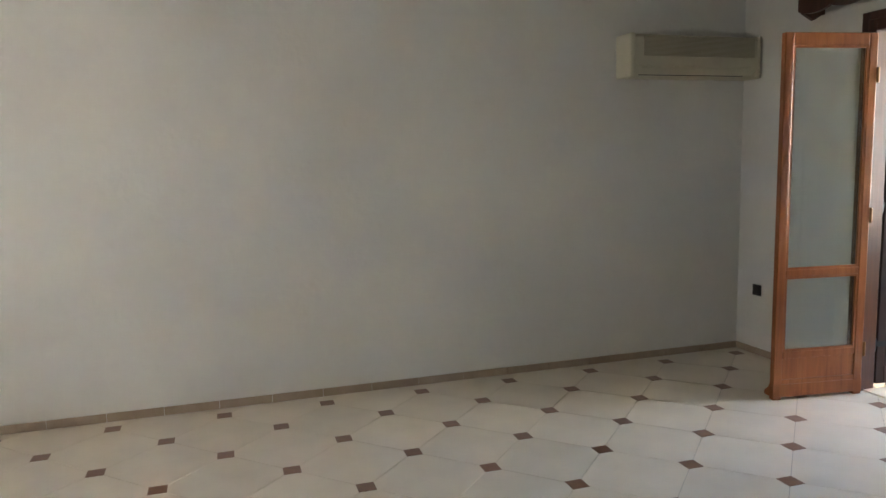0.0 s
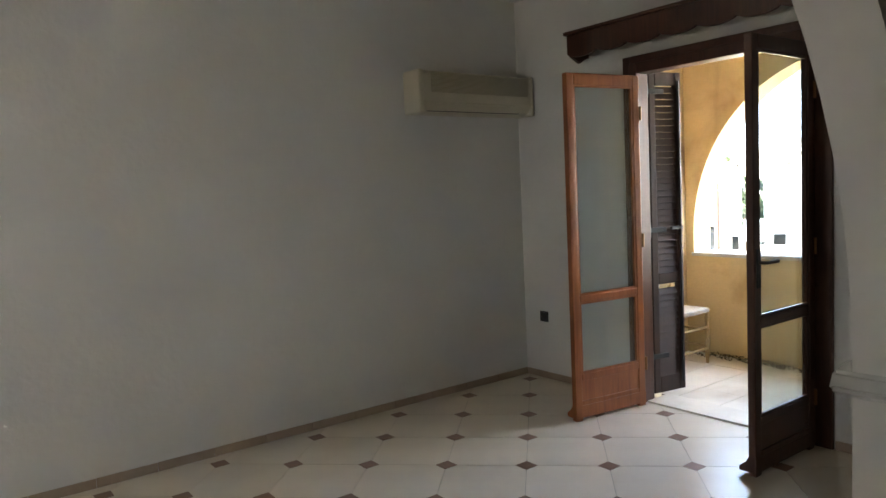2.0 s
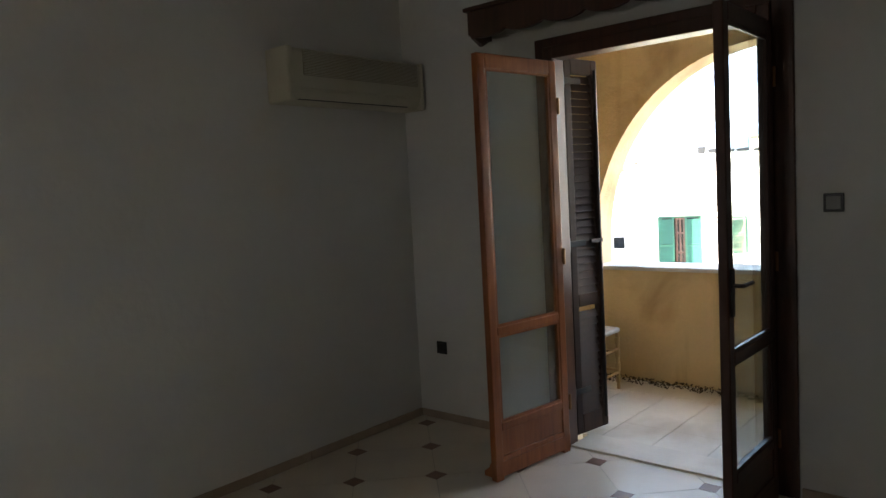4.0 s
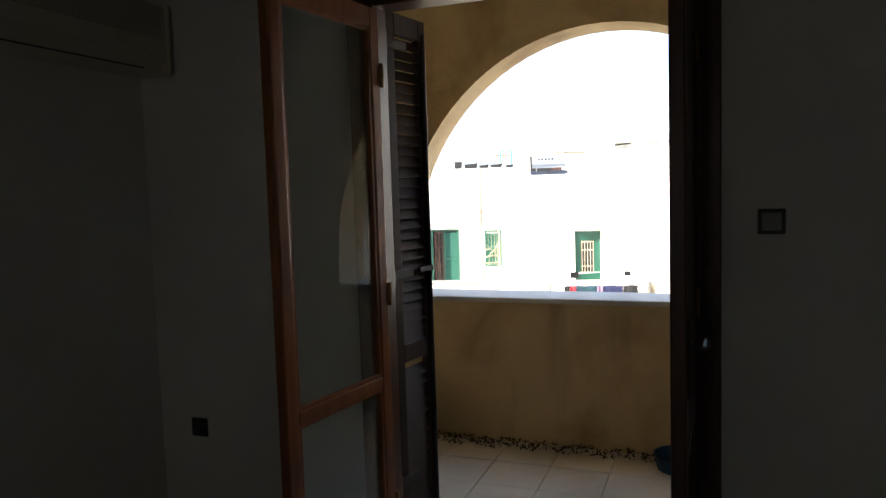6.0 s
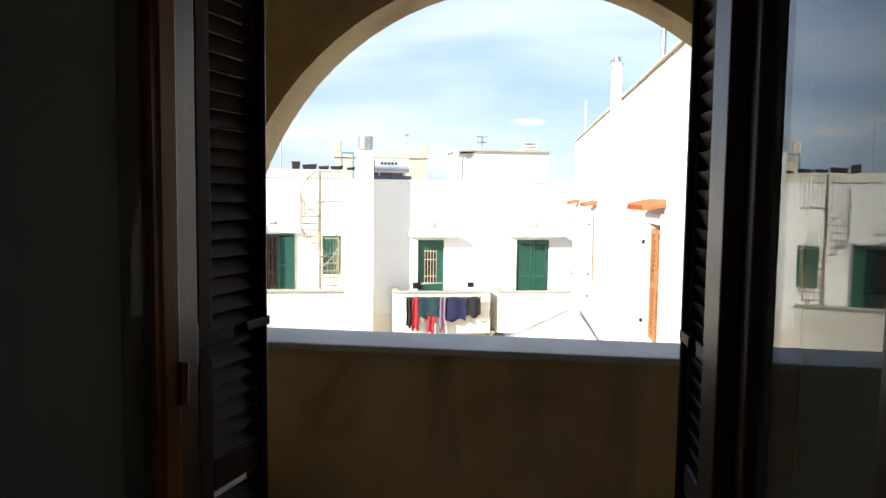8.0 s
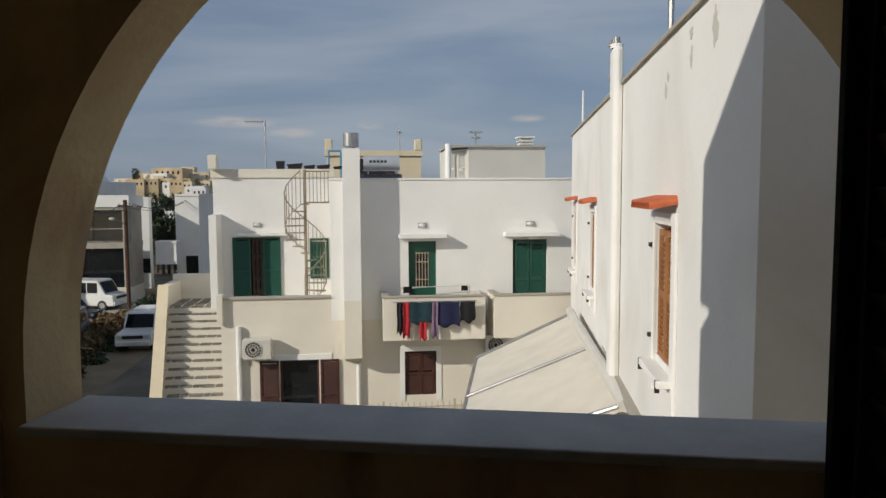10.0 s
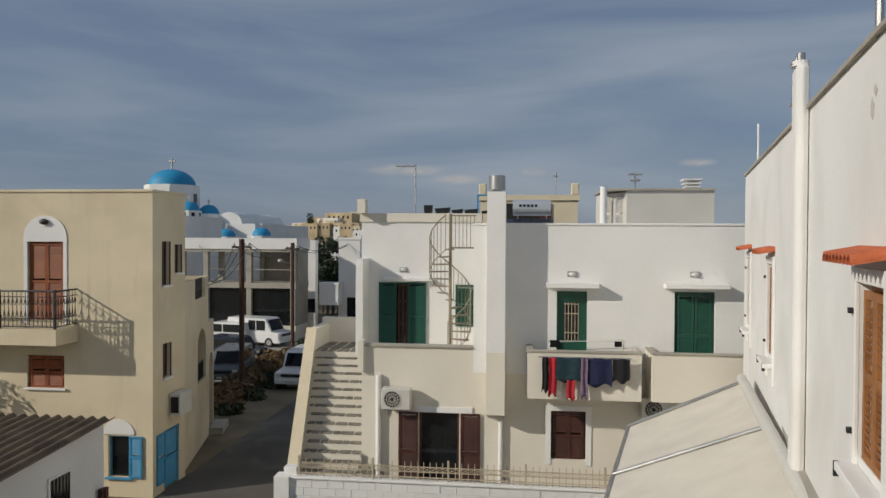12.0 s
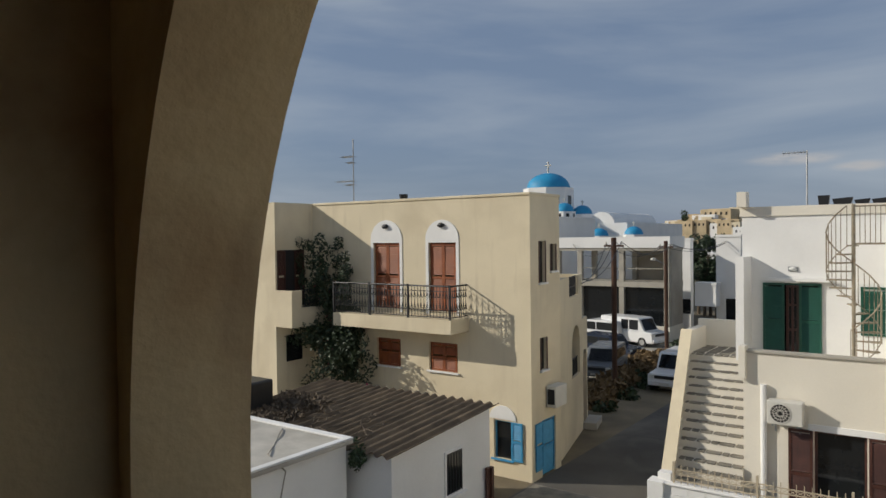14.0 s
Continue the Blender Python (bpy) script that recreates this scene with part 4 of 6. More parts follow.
for v0, v1, z0, mt in ((0.72, 0.96, -1.16, "blackcloth"), (-0.80, -0.62, -1.12, "blackcloth")):
    bm = bmesh.new()
    grid_ = [[bm.verts.new((UB - 0.74 + 0.012 * math.sin(4 * i + j) - (0.015 if j else 0), v0 + (v1 - v0) * i / 6, -0.985 + (z0 + 0.985) * j / 4)) for j in range(5)] for i in range(7)]
    fs = [bm.faces.new((grid_[i][j], grid_[i + 1][j], grid_[i + 1][j + 1], grid_[i][j + 1])) for i in range(6) for j in range(4)]
    bmesh.ops.solidify(bm, geom=fs, thickness=0.008)
    solo("hanging_garment", bm, mt, "dark garment hung over the drying rack", "laundry", m=GRID, group="laundry on the rack", smooth=True)

# spiral stair from the terrace to the roof
sp = thing("spiral_staircase", "rusty galvanised steel spiral staircase on the terrace", "staircase", base=(26.3, 3.74, -1.98), m=GRID)
SC, SR, SZ0, SZ1, NS = (26.3, 3.74), 0.60, -1.98, 1.25, 15
part("pole", rods(0.045, ((*SC, SZ0), (*SC, SZ1 + 1.0)), n=12), "rust", sp)
pts_hi = []
for k in range(NS):
    a = math.pi * 1.0 + k * (2 * math.pi * 1.05 / NS)
    z = SZ0 + (k + 1) * (SZ1 - SZ0) / NS
    b = a + 0.42
    P = lambda ang, r: (SC[0] + r * math.cos(ang), SC[1] + r * math.sin(ang))
    part("tread", prism([P(a, 0.05), P(a, SR), P(b, SR), P(b, 0.05)], "z", z - 0.035, z), "rust", sp)
    part("baluster", rods(0.010, ((*P(a, SR), z - 0.05), (*P(a, SR), z + 0.95)), n=6), "rust", sp)
    part("baluster", rods(0.010, ((*P(a + 0.21, SR), z - 0.05), (*P(a + 0.21, SR), z + 1.0)), n=6), "rust", sp)
    pts_hi.append((*P(a, SR), z + 0.95))
part("handrail", rods(0.018, *zip(pts_hi, pts_hi[1:])), "rust", sp)
part("lower_rail", rods(0.012, *[((p[0], p[1], p[2] - 0.98), (q[0], q[1], q[2] - 0.98)) for p, q in zip(pts_hi, pts_hi[1:])]), "rust", sp)
part("landing", boxes(((26.3, 3.0, SZ1), (27.0, 3.75, SZ1 + 0.04))), "rust", sp)
for k in range(7):
    part("landing_baluster", rods(0.010, ((26.3, 3.05 + k * 0.11, SZ1), (26.3, 3.05 + k * 0.11, SZ1 + 0.95)), n=6), "rust", sp)
part("landing_rail", rods(0.018, ((26.3, 3.0, SZ1 + 0.95), (26.3, 3.78, SZ1 + 0.95))), "rust", sp)

# outside stair up to the terrace
st = thing("outdoor_stair", "cream outdoor stair with irregular slate treads", "stairs", base=(26, 7, ZB), m=GRID)
NSTEP, U0, U1, Z0, Z1 = 16, 23.75, 27.75, -4.98, -1.98
rnd = random.Random(5)
vl = lambda u: 7.42 + (u - 23.75) * 0.19
for k in range(NSTEP):
    ua, ub = U0 + (U1 - U0) * k / NSTEP, U0 + (U1 - U0) * (k + 1) / NSTEP
    z = Z0 + (Z1 - Z0) * (k + 1) / NSTEP
    part("step", prism([(ua, 5.94), (ub, 5.94), (ub, vl(ub)), (ua, vl(ua))], "z", ZB, z - 0.02), "beige", st)
    v = 5.95
    while v < vl(ua) - 0.1:
        w = min(rnd.uniform(0.18, 0.42), vl(ua) - 0.02 - v)
        j = [rnd.uniform(-0.03, 0.03) for _ in range(4)]
        part("slate", prism([(ua - 0.015, v + 0.015), (ub - 0.02, v + 0.02 + j[0]), (ub - 0.02, v + w - 0.02 + j[1]), (ua + 0.05, v + w - 0.015), (ua - 0.015, v + w - 0.05)], "z", z - 0.02, z + 0.004), "stone", st)
        v += w
part("landing", boxes(((27.75, 5.94, ZB), (29.4, 8.25, -1.99))), "beige", st)
for i in range(5):
    for k in range(6):
        u, v = 27.8 + i * 0.3, 6.0 + k * 0.36
        part("slate", prism([(u + rnd.uniform(0, .05), v + rnd.uniform(0, .05)), (u + 0.27, v + rnd.uniform(0, .05)), (u + rnd.uniform(.22, .28), v + 0.33), (u + rnd.uniform(0, .05), v + rnd.uniform(.28, .33))], "z", -1.99, -1.972), "stone", st)
bm = bmesh.new()
v0a, v1a, v0b, v1b = vl(23.75), vl(23.75) + 0.25, vl(27.75), vl(27.75) + 0.25
vs = [bm.verts.new(q) for q in ((23.75, v0a, ZB), (27.75, v0b, ZB), (27.75, v1b, ZB), (23.75, v1a, ZB), (23.75, v0a, -4.45), (27.75, v0b, -1.35), (27.75, v1b, -1.35), (23.75, v1a, -4.45))]
for q in ((0, 1, 2, 3), (4, 5, 6, 7), (0, 1, 5, 4), (1, 2, 6, 5), (2, 3, 7, 6), (3, 0, 4, 7)):
    bm.faces.new([vs[i] for i in q])
part("balustrade_wall", bm, "beige", st)
bm = bmesh.new()
vs = [bm.verts.new(q) for q in ((23.72, v0a - 0.04, -4.45), (27.78, v0b - 0.04, -1.35), (27.78, v1b + 0.04, -1.35), (23.72, v1a + 0.04, -4.45), (23.72, v0a - 0.04, -4.40), (27.78, v0b - 0.04, -1.30), (27.78, v1b + 0.04, -1.30), (23.72, v1a + 0.04, -4.40))]
for q in ((0, 1, 2, 3), (4, 5, 6, 7), (0, 1, 5, 4), (1, 2, 6, 5), (2, 3, 7, 6), (3, 0, 4, 7)):
    bm.faces.new([vs[i] for i in q])
part("balustrade_coping", bm, "cream", st)
part("landing_wall", boxes(((27.75, v0b, -1.98), (29.4, v1b, -1.35)), ((29.4, 6.75, -1.98), (29.6, v1b, -1.15))), "beige", st)
part("newel", boxes(((23.5, 7.38, ZB), (23.78, 7.72, -4.35)), bevel=0.015), "white", st)
part("newel", boxes(((24.45, 5.86, -2.0), (24.75, 6.02, -1.2)), bevel=0.01), "beige", st)

# yard wall of painted blocks, with its iron fence
UW, ZW = 23.35, -4.58
yw = thing("yard_wall", "whitewashed block wall with a rough coping", "wall", base=(UW, 1, ZB), m=GRID)
part("core", boxes(((UW + 0.012, -7, ZB), (UW + 0.2, 7.75, ZW))), "white", yw)
block = None
for r in range(4):
    for k in range(36):
        v = 7.74 - k * 0.41 - (0.2 if r % 2 else 0)
        if v < -6.6:
            continue
        if block is None:
            bm = boxes(((0, -0.398, 0), (0.03, 0, 0.196)), bevel=0.006)
            block = mesh_of("block", bm, "white")
        ob = new("block", block)
        ob.parent = yw
        ob.location = Vector((UW - 0.008 + 0.004 * ((k * 5 + r * 3) % 3), v, ZW - 0.02 - 0.2 * (r + 1))) - Vector((UW, 1, ZB))
part("coping", boxes(((UW - 0.04, -7, ZW), (UW + 0.24, 7.78, ZW + 0.05)), bevel=0.01), "white", yw)
part("end_pillar", boxes(((UW - 0.1, 7.5, ZB), (UW + 0.3, 7.9, ZW + 0.06)), bevel=0.01), "white", yw)
fn = thing("iron_fence", "cream-painted low iron fence with lattice band", "fence", base=(UW, 1, ZW), m=GRID)
fz = ZW + 0.05
for z in (fz + 0.08, fz + 0.22, fz + 0.34):
    part("rail", boxes(((UW + 0.09, -6.8, z - 0.012), (UW + 0.115, 7.3, z + 0.012))), "railcream", fn)
pick = mesh_of("picket", boxes(((-0.009, -0.009, 0), (0.009, 0.009, 0.47))), "railcream")
lat = mesh_of("lattice_cross", rods(0.007, ((0, -0.08, 0.23), (0, 0.08, 0.33)), ((0, 0.08, 0.23), (0, -0.08, 0.33)), n=4), "railcream")
for k in range(88):
    v = 7.28 - k * 0.16
    for me, nm, dv in ((pick, "picket", 0.0), (lat, "lattice_cross", -0.08)):
        ob = new(nm, me)
        ob.parent, ob.location = fn, Vector((UW + 0.10, v + dv, fz)) - Vector((UW, 1, ZW))
for k in range(8):
    part("post", boxes(((UW + 0.08, 7.30 - k * 1.92 - 0.025, fz), (UW + 0.13, 7.30 - k * 1.92 + 0.025, fz + 0.52))), "railcream", fn)

# hedge shrubs before the wall
def leafy(name, blobs, material, label, count, size, m, seed, kind="stuff"):
    """Many small leaf quads scattered through overlapping clumps."""
    r = np.random.RandomState(seed)
    verts, faces = [], []
    for k in range(count):
        c, rad = blobs[r.randint(len(blobs))]
        d = r.normal(size=3)
        d /= np.linalg.norm(d)
        p = np.array(c) + d * np.array(rad) * (0.55 + 0.5 * r.rand())
        a, b = r.normal(size=3), r.normal(size=3)
        a /= np.linalg.norm(a)
        b -= a * (a @ b)
        b /= np.linalg.norm(b)
        s = size * (0.6 + 0.8 * r.rand())
        i = len(verts)
        verts += [p - a * s, p + b * s * 0.45, p + a * s, p - b * s * 0.45]
        faces.append((i, i + 1, i + 2, i + 3))
    me = bpy.data.meshes.new(name)
    me.from_pydata([tuple(v) for v in verts], [], faces)
    me.materials.append(M[material])
    ob = tagged(new(name, me), label, "plant", kind=kind)
    ob.matrix_world = m
    return ob


leafy("hedge", [((22.4, 7.6 - i * 0.45, -5.75), (0.6, 0.5, 0.8)) for i in range(6)] + [((22.3, 3.6 - i * 0.45, -5.6), (0.6, 0.5, 0.9)) for i in range(10)], "hedge", "dense green hedge along the yard wall", 22000, 0.10, GRID, 3)

# roof things
def solar_heater():
    t = thing("solar_water_heater", "steel solar water heater with dark panels", "water heater", base=(28.5, 1.4, 1.6), m=GRID)
    bm = rods(0.25, ((28.5, 2.0, 2.52), (28.5, 0.82, 2.52)), n=24)
    part("tank", bm, "chrome", t)
    part("panel", prism([(27.2, 1.62), (28.3, 2.1), (28.28, 2.16), (27.18, 1.68)], "y", 1.45, 2.6), "solar", t, "dark glazed collector panel")
    part("panel", prism([(27.2, 1.62), (28.3, 2.1), (28.28, 2.16), (27.18, 1.68)], "y", 0.75, 1.42), "solar", t, "dark glazed collector panel")
    for v in (0.95, 1.85):
        part("strut", rods(0.02, ((28.7, v, 1.6), (28.6, v, 2.4)), ((28.7, v, 1.62), (27.3, v, 1.7))), "steel", t)
    for k in range(5):
        part("maker_mark", boxes(((28.245, 1.72 - k * 0.12, 2.53), (28.27, 1.80 - k * 0.12, 2.61))), "black", t, "dark maker's mark")


solar_heater()
for name, v1, v0, h in (("bucket", 4.78, 4.50, 0.26), ("trough", 4.43, 3.94, 0.19), ("trough", 3.90, 3.54, 0.14), ("trough", 3.50, 3.06, 0.15), ("trough", 2.97, 2.66, 0.11)):
    bm = boxes(((28.02, v0, 2.32), (28.24, v1, 2.32 + h)), bevel=0.01)
    for q in bm.verts:
        if q.co.z < 2.32 + h * 0.5:
            q.co.y = (v0 + v1) / 2 + (q.co.y - (v0 + v1) / 2) * 0.82
        else:
            q.co.z -= 0.035 * (q.co.y - v0) / (v1 - v0) if name == "trough" else 0.0
    solo("plant_" + name, bm, "black", "black plastic plant " + name + " on the roof edge", "plant pot", m=GRID, group="pots along the roof edge")
solo("blue_frame", rods(0.03, ((29, 3.15, 1.6), (29, 3.15, 2.95)), ((29, 2.75, 1.6), (29, 2.75, 2.95)), ((29, 3.15, 2.95), (29, 2.75, 2.95))), "blue", "blue metal frame standing on the roof", "frame", m=GRID)


def aerial(u, v, z0, z1, arms, m, label):
    t = thing("tv_aerial", label, "aerial", "aerials", (u, v, z0), m)
    part("mast", rods(0.025, ((u, v, z0), (u, v, z1))), "steel", t)
    for z, half in arms:
        lo, hi = (v - half, v + half) if half > 0 else (v, v - 2 * half)
        part("boom", rods(0.014, ((u, lo, z), (u, hi, z))), "steel", t)
        for k in range(9):
            q = lo + (hi - lo) * k / 8
            part("element", rods(0.007, ((u - 0.2, q, z), (u + 0.2, q, z)), ((u, q, z - 0.06), (u, q, z + 0.06)), n=4), "steel", t)


aerial(30.0, 5.35, 1.6, 4.05, ((4.0, -0.33),), GRID, "tall steel television aerial on the roof")
solo("roof_flue", rods(0.10, ((27.5, -0.7, 1.6), (27.5, -0.7, 3.1)), n=14), "white", "white pipe flue standing on the roof", "flue", m=GRID)
aerial(43.0, 0.1, 3.7, 5.0, ((4.75, 0.12),), GRID, "thin mast standing on the beige roof")
aerial(30.2, -2.0, 3.16, 3.75, ((3.7, 0.22), (3.5, 0.16)), GRID, "small aerial with four heads on the roof room")
rb = thing("roof_room", "grey rooftop room with white shutters", "shed", base=(30, -3, 1.6), m=GRID)
part("masonry", boxes(((29.2, -4.3, 1.6), (32, -1.6, 3.1))), "palegrey", rb)
part("side_wing", prism([(29.2, -1.6), (30.6, -0.9), (32, -0.9), (32, -1.6)], "z", 1.6, 3.05), "palegrey", rb)
part("roof_edge", boxes(((29.1, -4.35, 3.1), (32.1, -0.85, 3.16))), "concrete", rb)
for k in range(2):
    part("shutter", slatted(29.17 + 0.45 * k + 0.2, -1.55 + 0.35 * k, -1.25 + 0.35 * k, 1.7, 2.9, pitch=0.09), "acwhite", rb)
vc_ = part("vent_shaft", boxes(((30.35, -4.05, 3.16), (30.65, -3.7, 3.5))), "white", rb)
for q, w_ in ((3.26, 0.24), (3.37, 0.27), (3.5, 0.31)):
    part("vent_slab", boxes(((30.5 - w_, -3.875 - w_, q), (30.5 + w_, -3.875 + w_, q + 0.05)), bevel=0.01), "white", vc_)
cs = thing("castellated_house", "beige rooftop house with stepped corners", "house", base=(44, 3, -6.3), m=GRID)
part("masonry", boxes(((42, -0.95, -6.3), (50, 3.9, 3.45))), "cream", cs)
part("cornice", boxes(((41.9, -1.05, 3.45), (50, 4.0, 3.72))), "cream", cs)
for v in (-1.0, 3.6):
    part("corner_merlon", boxes(((41.9, v, 3.72), (42.3, v + 0.38, 4.3)), bevel=0.05), "cream", cs)
part("opening", boxes(((41.97, 0.9, 2.0), (41.998, 2.6, 3.3))), "dark", cs)
part("shutter", slatted(41.93, 0.35, 0.9, 2.0, 3.3, pitch=0.09), "shutbrown", cs)

# ---- the near white house ----
MN = pose(10.7, 1.82, 0, 0, 0, 1.9)
nh = thing("near_white_house", "whitewashed house with tile ledges over its windows", "house", base=(0, 0, -6.3), m=MN)
NW = [(0.04, 0.86, -0.10, 1.24), (6.55, 7.3, -0.26, 1.18), (10.6, 11.3, -0.26, 1.18)]
part("long_wall", swap(wall_bm(-0.3, 0.0, -2.2, 12.4, -6.3, 3.0, NW)), "whiteworn", nh)
part("end_wall", boxes(((-2.2, -8, -6.3), (-1.9, -0.3, 3.0))), "whiteworn", nh)
part("far_wall", boxes(((12.1, -8, -6.3), (12.4, -0.3, 3.0))), "whiteworn", nh)
part("roof", boxes(((-1.9, -8, 2.6), (12.1, -0.3, 2.8))), "whiteworn", nh)
part("roof_edge", boxes(((-2.25, -0.33, 3.0), (12.45, 0.04, 3.05)), bevel=0.01), "concrete", nh)
pf = part("pilaster", boxes(((3.36, 0.0, -6.3), (3.76, 0.14, 3.52)), bevel=0.06), "whiteworn", nh)
part("flue_cap", rods(0.09, ((3.56, 0.07, 3.51), (3.56, 0.07, 3.57)), n=14), "whiteworn", pf)
part("flue_pipe", rods(0.045, ((3.56, 0.07, 3.56), (3.56, 0.07, 3.66)), n=10), "steel", pf)
prng = random.Random(17)
for px, pz, ph, pw in ((-0.42, 2.86, 0.06, 0.07), (-0.44, 2.66, 0.10, 0.06), (0.47, 2.64, 0.05, 0.06), (0.56, 2.52, 0.09, 0.07), (-1.15, 2.75, 0.16, 0.09)):
    ring = [(px + pw * math.cos(q * 0.35) * prng.uniform(0.45, 1.1), pz + ph * math.sin(q * 0.35) * prng.uniform(0.55, 1.1)) for q in range(18)]
    part("bare_patch", prism(ring, "y", 0.0005, 0.003), "palegrey", nh, "grey patch where the paint has peeled")
part("roof_rod", rods(0.02, ((9.4, 0, 3.0), (9.4, 0, 3.75))), "whiteworn", nh)
part("roof_pole", rods(0.03, ((0.4, 0, 3.0), (0.4, 0, 4.0))), "steel", nh)
for x0, x1, z0, z1 in NW:
    w = part("window", boxes(((x0, -0.16, z0), (x0 + 0.06, -0.08, z1)), ((x1 - 0.06, -0.16, z0), (x1, -0.08, z1)), ((x0 + 0.06, -0.16, z1 - 0.06), (x1 - 0.06, -0.08, z1))), "honey", nh)
    for a, b in ((x0 + 0.06, (x0 + x1) / 2), ((x0 + x1) / 2, x1 - 0.06)):
        part("shutter", swap(slatted(-0.05, a + 0.004, b - 0.004, z0, z1 - 0.06, pitch=0.055)), "honey", w, "honey-brown louvred shutter")
    part("sill", boxes(((x0 - 0.1, 0.002, z0 - 0.14), (x1 + 0.1, 0.16, z0 - 0.07)), bevel=0.01), "white", w)
    for zz in (z0 + 0.15, z1 - 0.25):
        part("shutter_catch", boxes(((x1 + 0.05, 0.0, zz), (x1 + 0.10, 0.07, zz + 0.045)), bevel=0.005), "iron", w)
    part("sill_bracket", boxes(((x0 - 0.05, 0.12, z0 - 0.19), (x0 - 0.03, 0.165, z0 - 0.07))), "iron", w)
    part("sill_bracket", boxes(((x1 + 0.03, 0.12, z0 - 0.19), (x1 + 0.05, 0.165, z0 - 0.07))), "iron", w)
    part("surround", boxes(((x0 - 0.16, 0.0, z0 - 0.4), (x0, 0.035, z1 + 0.12)), ((x1, 0.0, z0 - 0.4), (x1 + 0.16, 0.035, z1 + 0.12)), ((x0, 0.0, z1), (x1, 0.035, z1 + 0.12)), bevel=0.008), "white", w)
    for k in range(8):
        xx = x0 - 0.1 + k * (x1 - x0 + 0.2) / 8
        bm = bmesh.new()
        nseg, wd = 8, (x1 - x0 + 0.2) / 16
        for i in range(nseg):
            a, b = math.pi * i / nseg, math.pi * (i + 1) / nseg
            ring = [(xx + wd - wd * math.cos(q), z1 + 0.17 + wd * math.sin(q)) for q in (a, b)]
            vs = [bm.verts.new((ring[0][0], 0.0, ring[0][1] + 0.05)), bm.verts.new((ring[1][0], 0.0, ring[1][1] + 0.05)), bm.verts.new((ring[1][0], 0.25, ring[1][1])), bm.verts.new((ring[0][0], 0.25, ring[0][1]))]
            bm.faces.new(vs)
            ws = [bm.verts.new(q.co + Vector((0, 0, -0.018))) for q in vs]
            bm.faces.new(ws)
            bm.faces.new((vs[2], vs[3], ws[3], ws[2]))
        part("roof_tile", bm, "orange", w)
aerial(4.75, -0.05, 3.05, 3.9, ((3.8, 0.07), (3.55, 0.05), (3.3, 0.07)), MN, "small weathered aerial beside the flue")

# awning
aw = thing("awning", "cream canvas awning stretched from the near house", "awning", base=(13, 2, -1.2))
A0, A1, B0, B1 = Vector((12.95, 1.97, -1.15)), Vector((20.0, 2.38, -1.15)), Vector((13.35, 4.22, -2.1)), Vector((19.6, 4.42, -2.1))
def sheet(a0, a1, b0, b1, n, sag, t=0.008):
    bm = bmesh.new()
    for dz in (0, -t):
        g = [[bm.verts.new(a0.lerp(a1, i / n).lerp(b0.lerp(b1, i / n), j / n) + Vector((0, 0, dz - sag * math.sin(math.pi * j / n) * abs(math.sin(math.pi * i * 2 / n))))) for j in range(n + 1)] for i in range(n + 1)]
        for i in range(n):
            for j in range(n):
                bm.faces.new((g[i][j], g[i + 1][j], g[i + 1][j + 1], g[i][j + 1]))
    return bm
part("canvas", sheet(A0, A1, B0, B1, 14, 0.05), "canvas", aw, smooth=True)
part("cassette", rods(0.09, (A0 + Vector((0, 0, 0.06)), A1 + Vector((0, 0, 0.06))), n=12), "acwhite", aw)
part("front_bar", rods(0.035, (B0, B1)), "steel", aw)
for f in (0.02, 0.5, 0.98):
    part("arm", rods(0.03, (A0.lerp(A1, f) + Vector((0, 0, 0.03)), B0.lerp(B1, f) + Vector((0, 0, 0.03)))), "steel", aw)
for f in (0.3, 0.95):
    part("post", rods(0.03, (B0.lerp(B1, f), Vector((*B0.lerp(B1, f).xy, -6.3)))), "steel", aw)
part("ledge", boxes(((12.2, 1.75, -1.05), (20.5, 2.0, -1.0))), "concrete", aw)
cb = [Vector((6.4, 1.66, 0.86)).lerp(Vector((13.3, 2.09, -1.66)), i / 10) - Vector((0, 0, 0.06 * math.sin(math.pi * i / 10))) for i in range(11)]
solo("cable", rods(0.012, *zip(cb, cb[1:]), n=5), "black", "black cable slung along the near house", "cable")

# ---- the cream house on the lane ----
UA, VA, ZA = 25.96, 12.63, 2.87
ha = thing("cream_house", "cream rendered house with wooden balcony doors", "house", base=(UA, VA, -6.3), m=GRID)
D1, D2 = (17.95, 19.2, -1.0, 1.38), (15.48, 16.65, -1.0, 1.38)
W1, W2, BW = (17.97, 19.1, -3.1, -2.1), (15.47, 16.68, -3.07, -2.08), (13.35, 14.05, -5.7, -4.45)
SH = [(26.55, 26.95, 0.05, 1.40), (27.35, 27.7, 0.4, 1.30), (26.6, 27.0, -2.8, -1.75), (26.65, 27.6, -6.3, -4.45)]
shell(ha, UA, 28.0, VA, 22.4, -6.3, ZA, [D1, D2, W1, W2, BW], "cream", side_holes=SH)
part("wing_front", boxes(((24.02, 22.4, -6.3), (36, 30, 2.95))), "cream", ha)
part("parapet_band", boxes(((UA - 0.04, VA - 0.04, 2.87), (UA + 0.3, 22.36, 2.96)), ((UA + 0.3, VA - 0.04, 2.87), (28.02, VA + 0.26, 2.96)), bevel=0.02), "cream", ha)
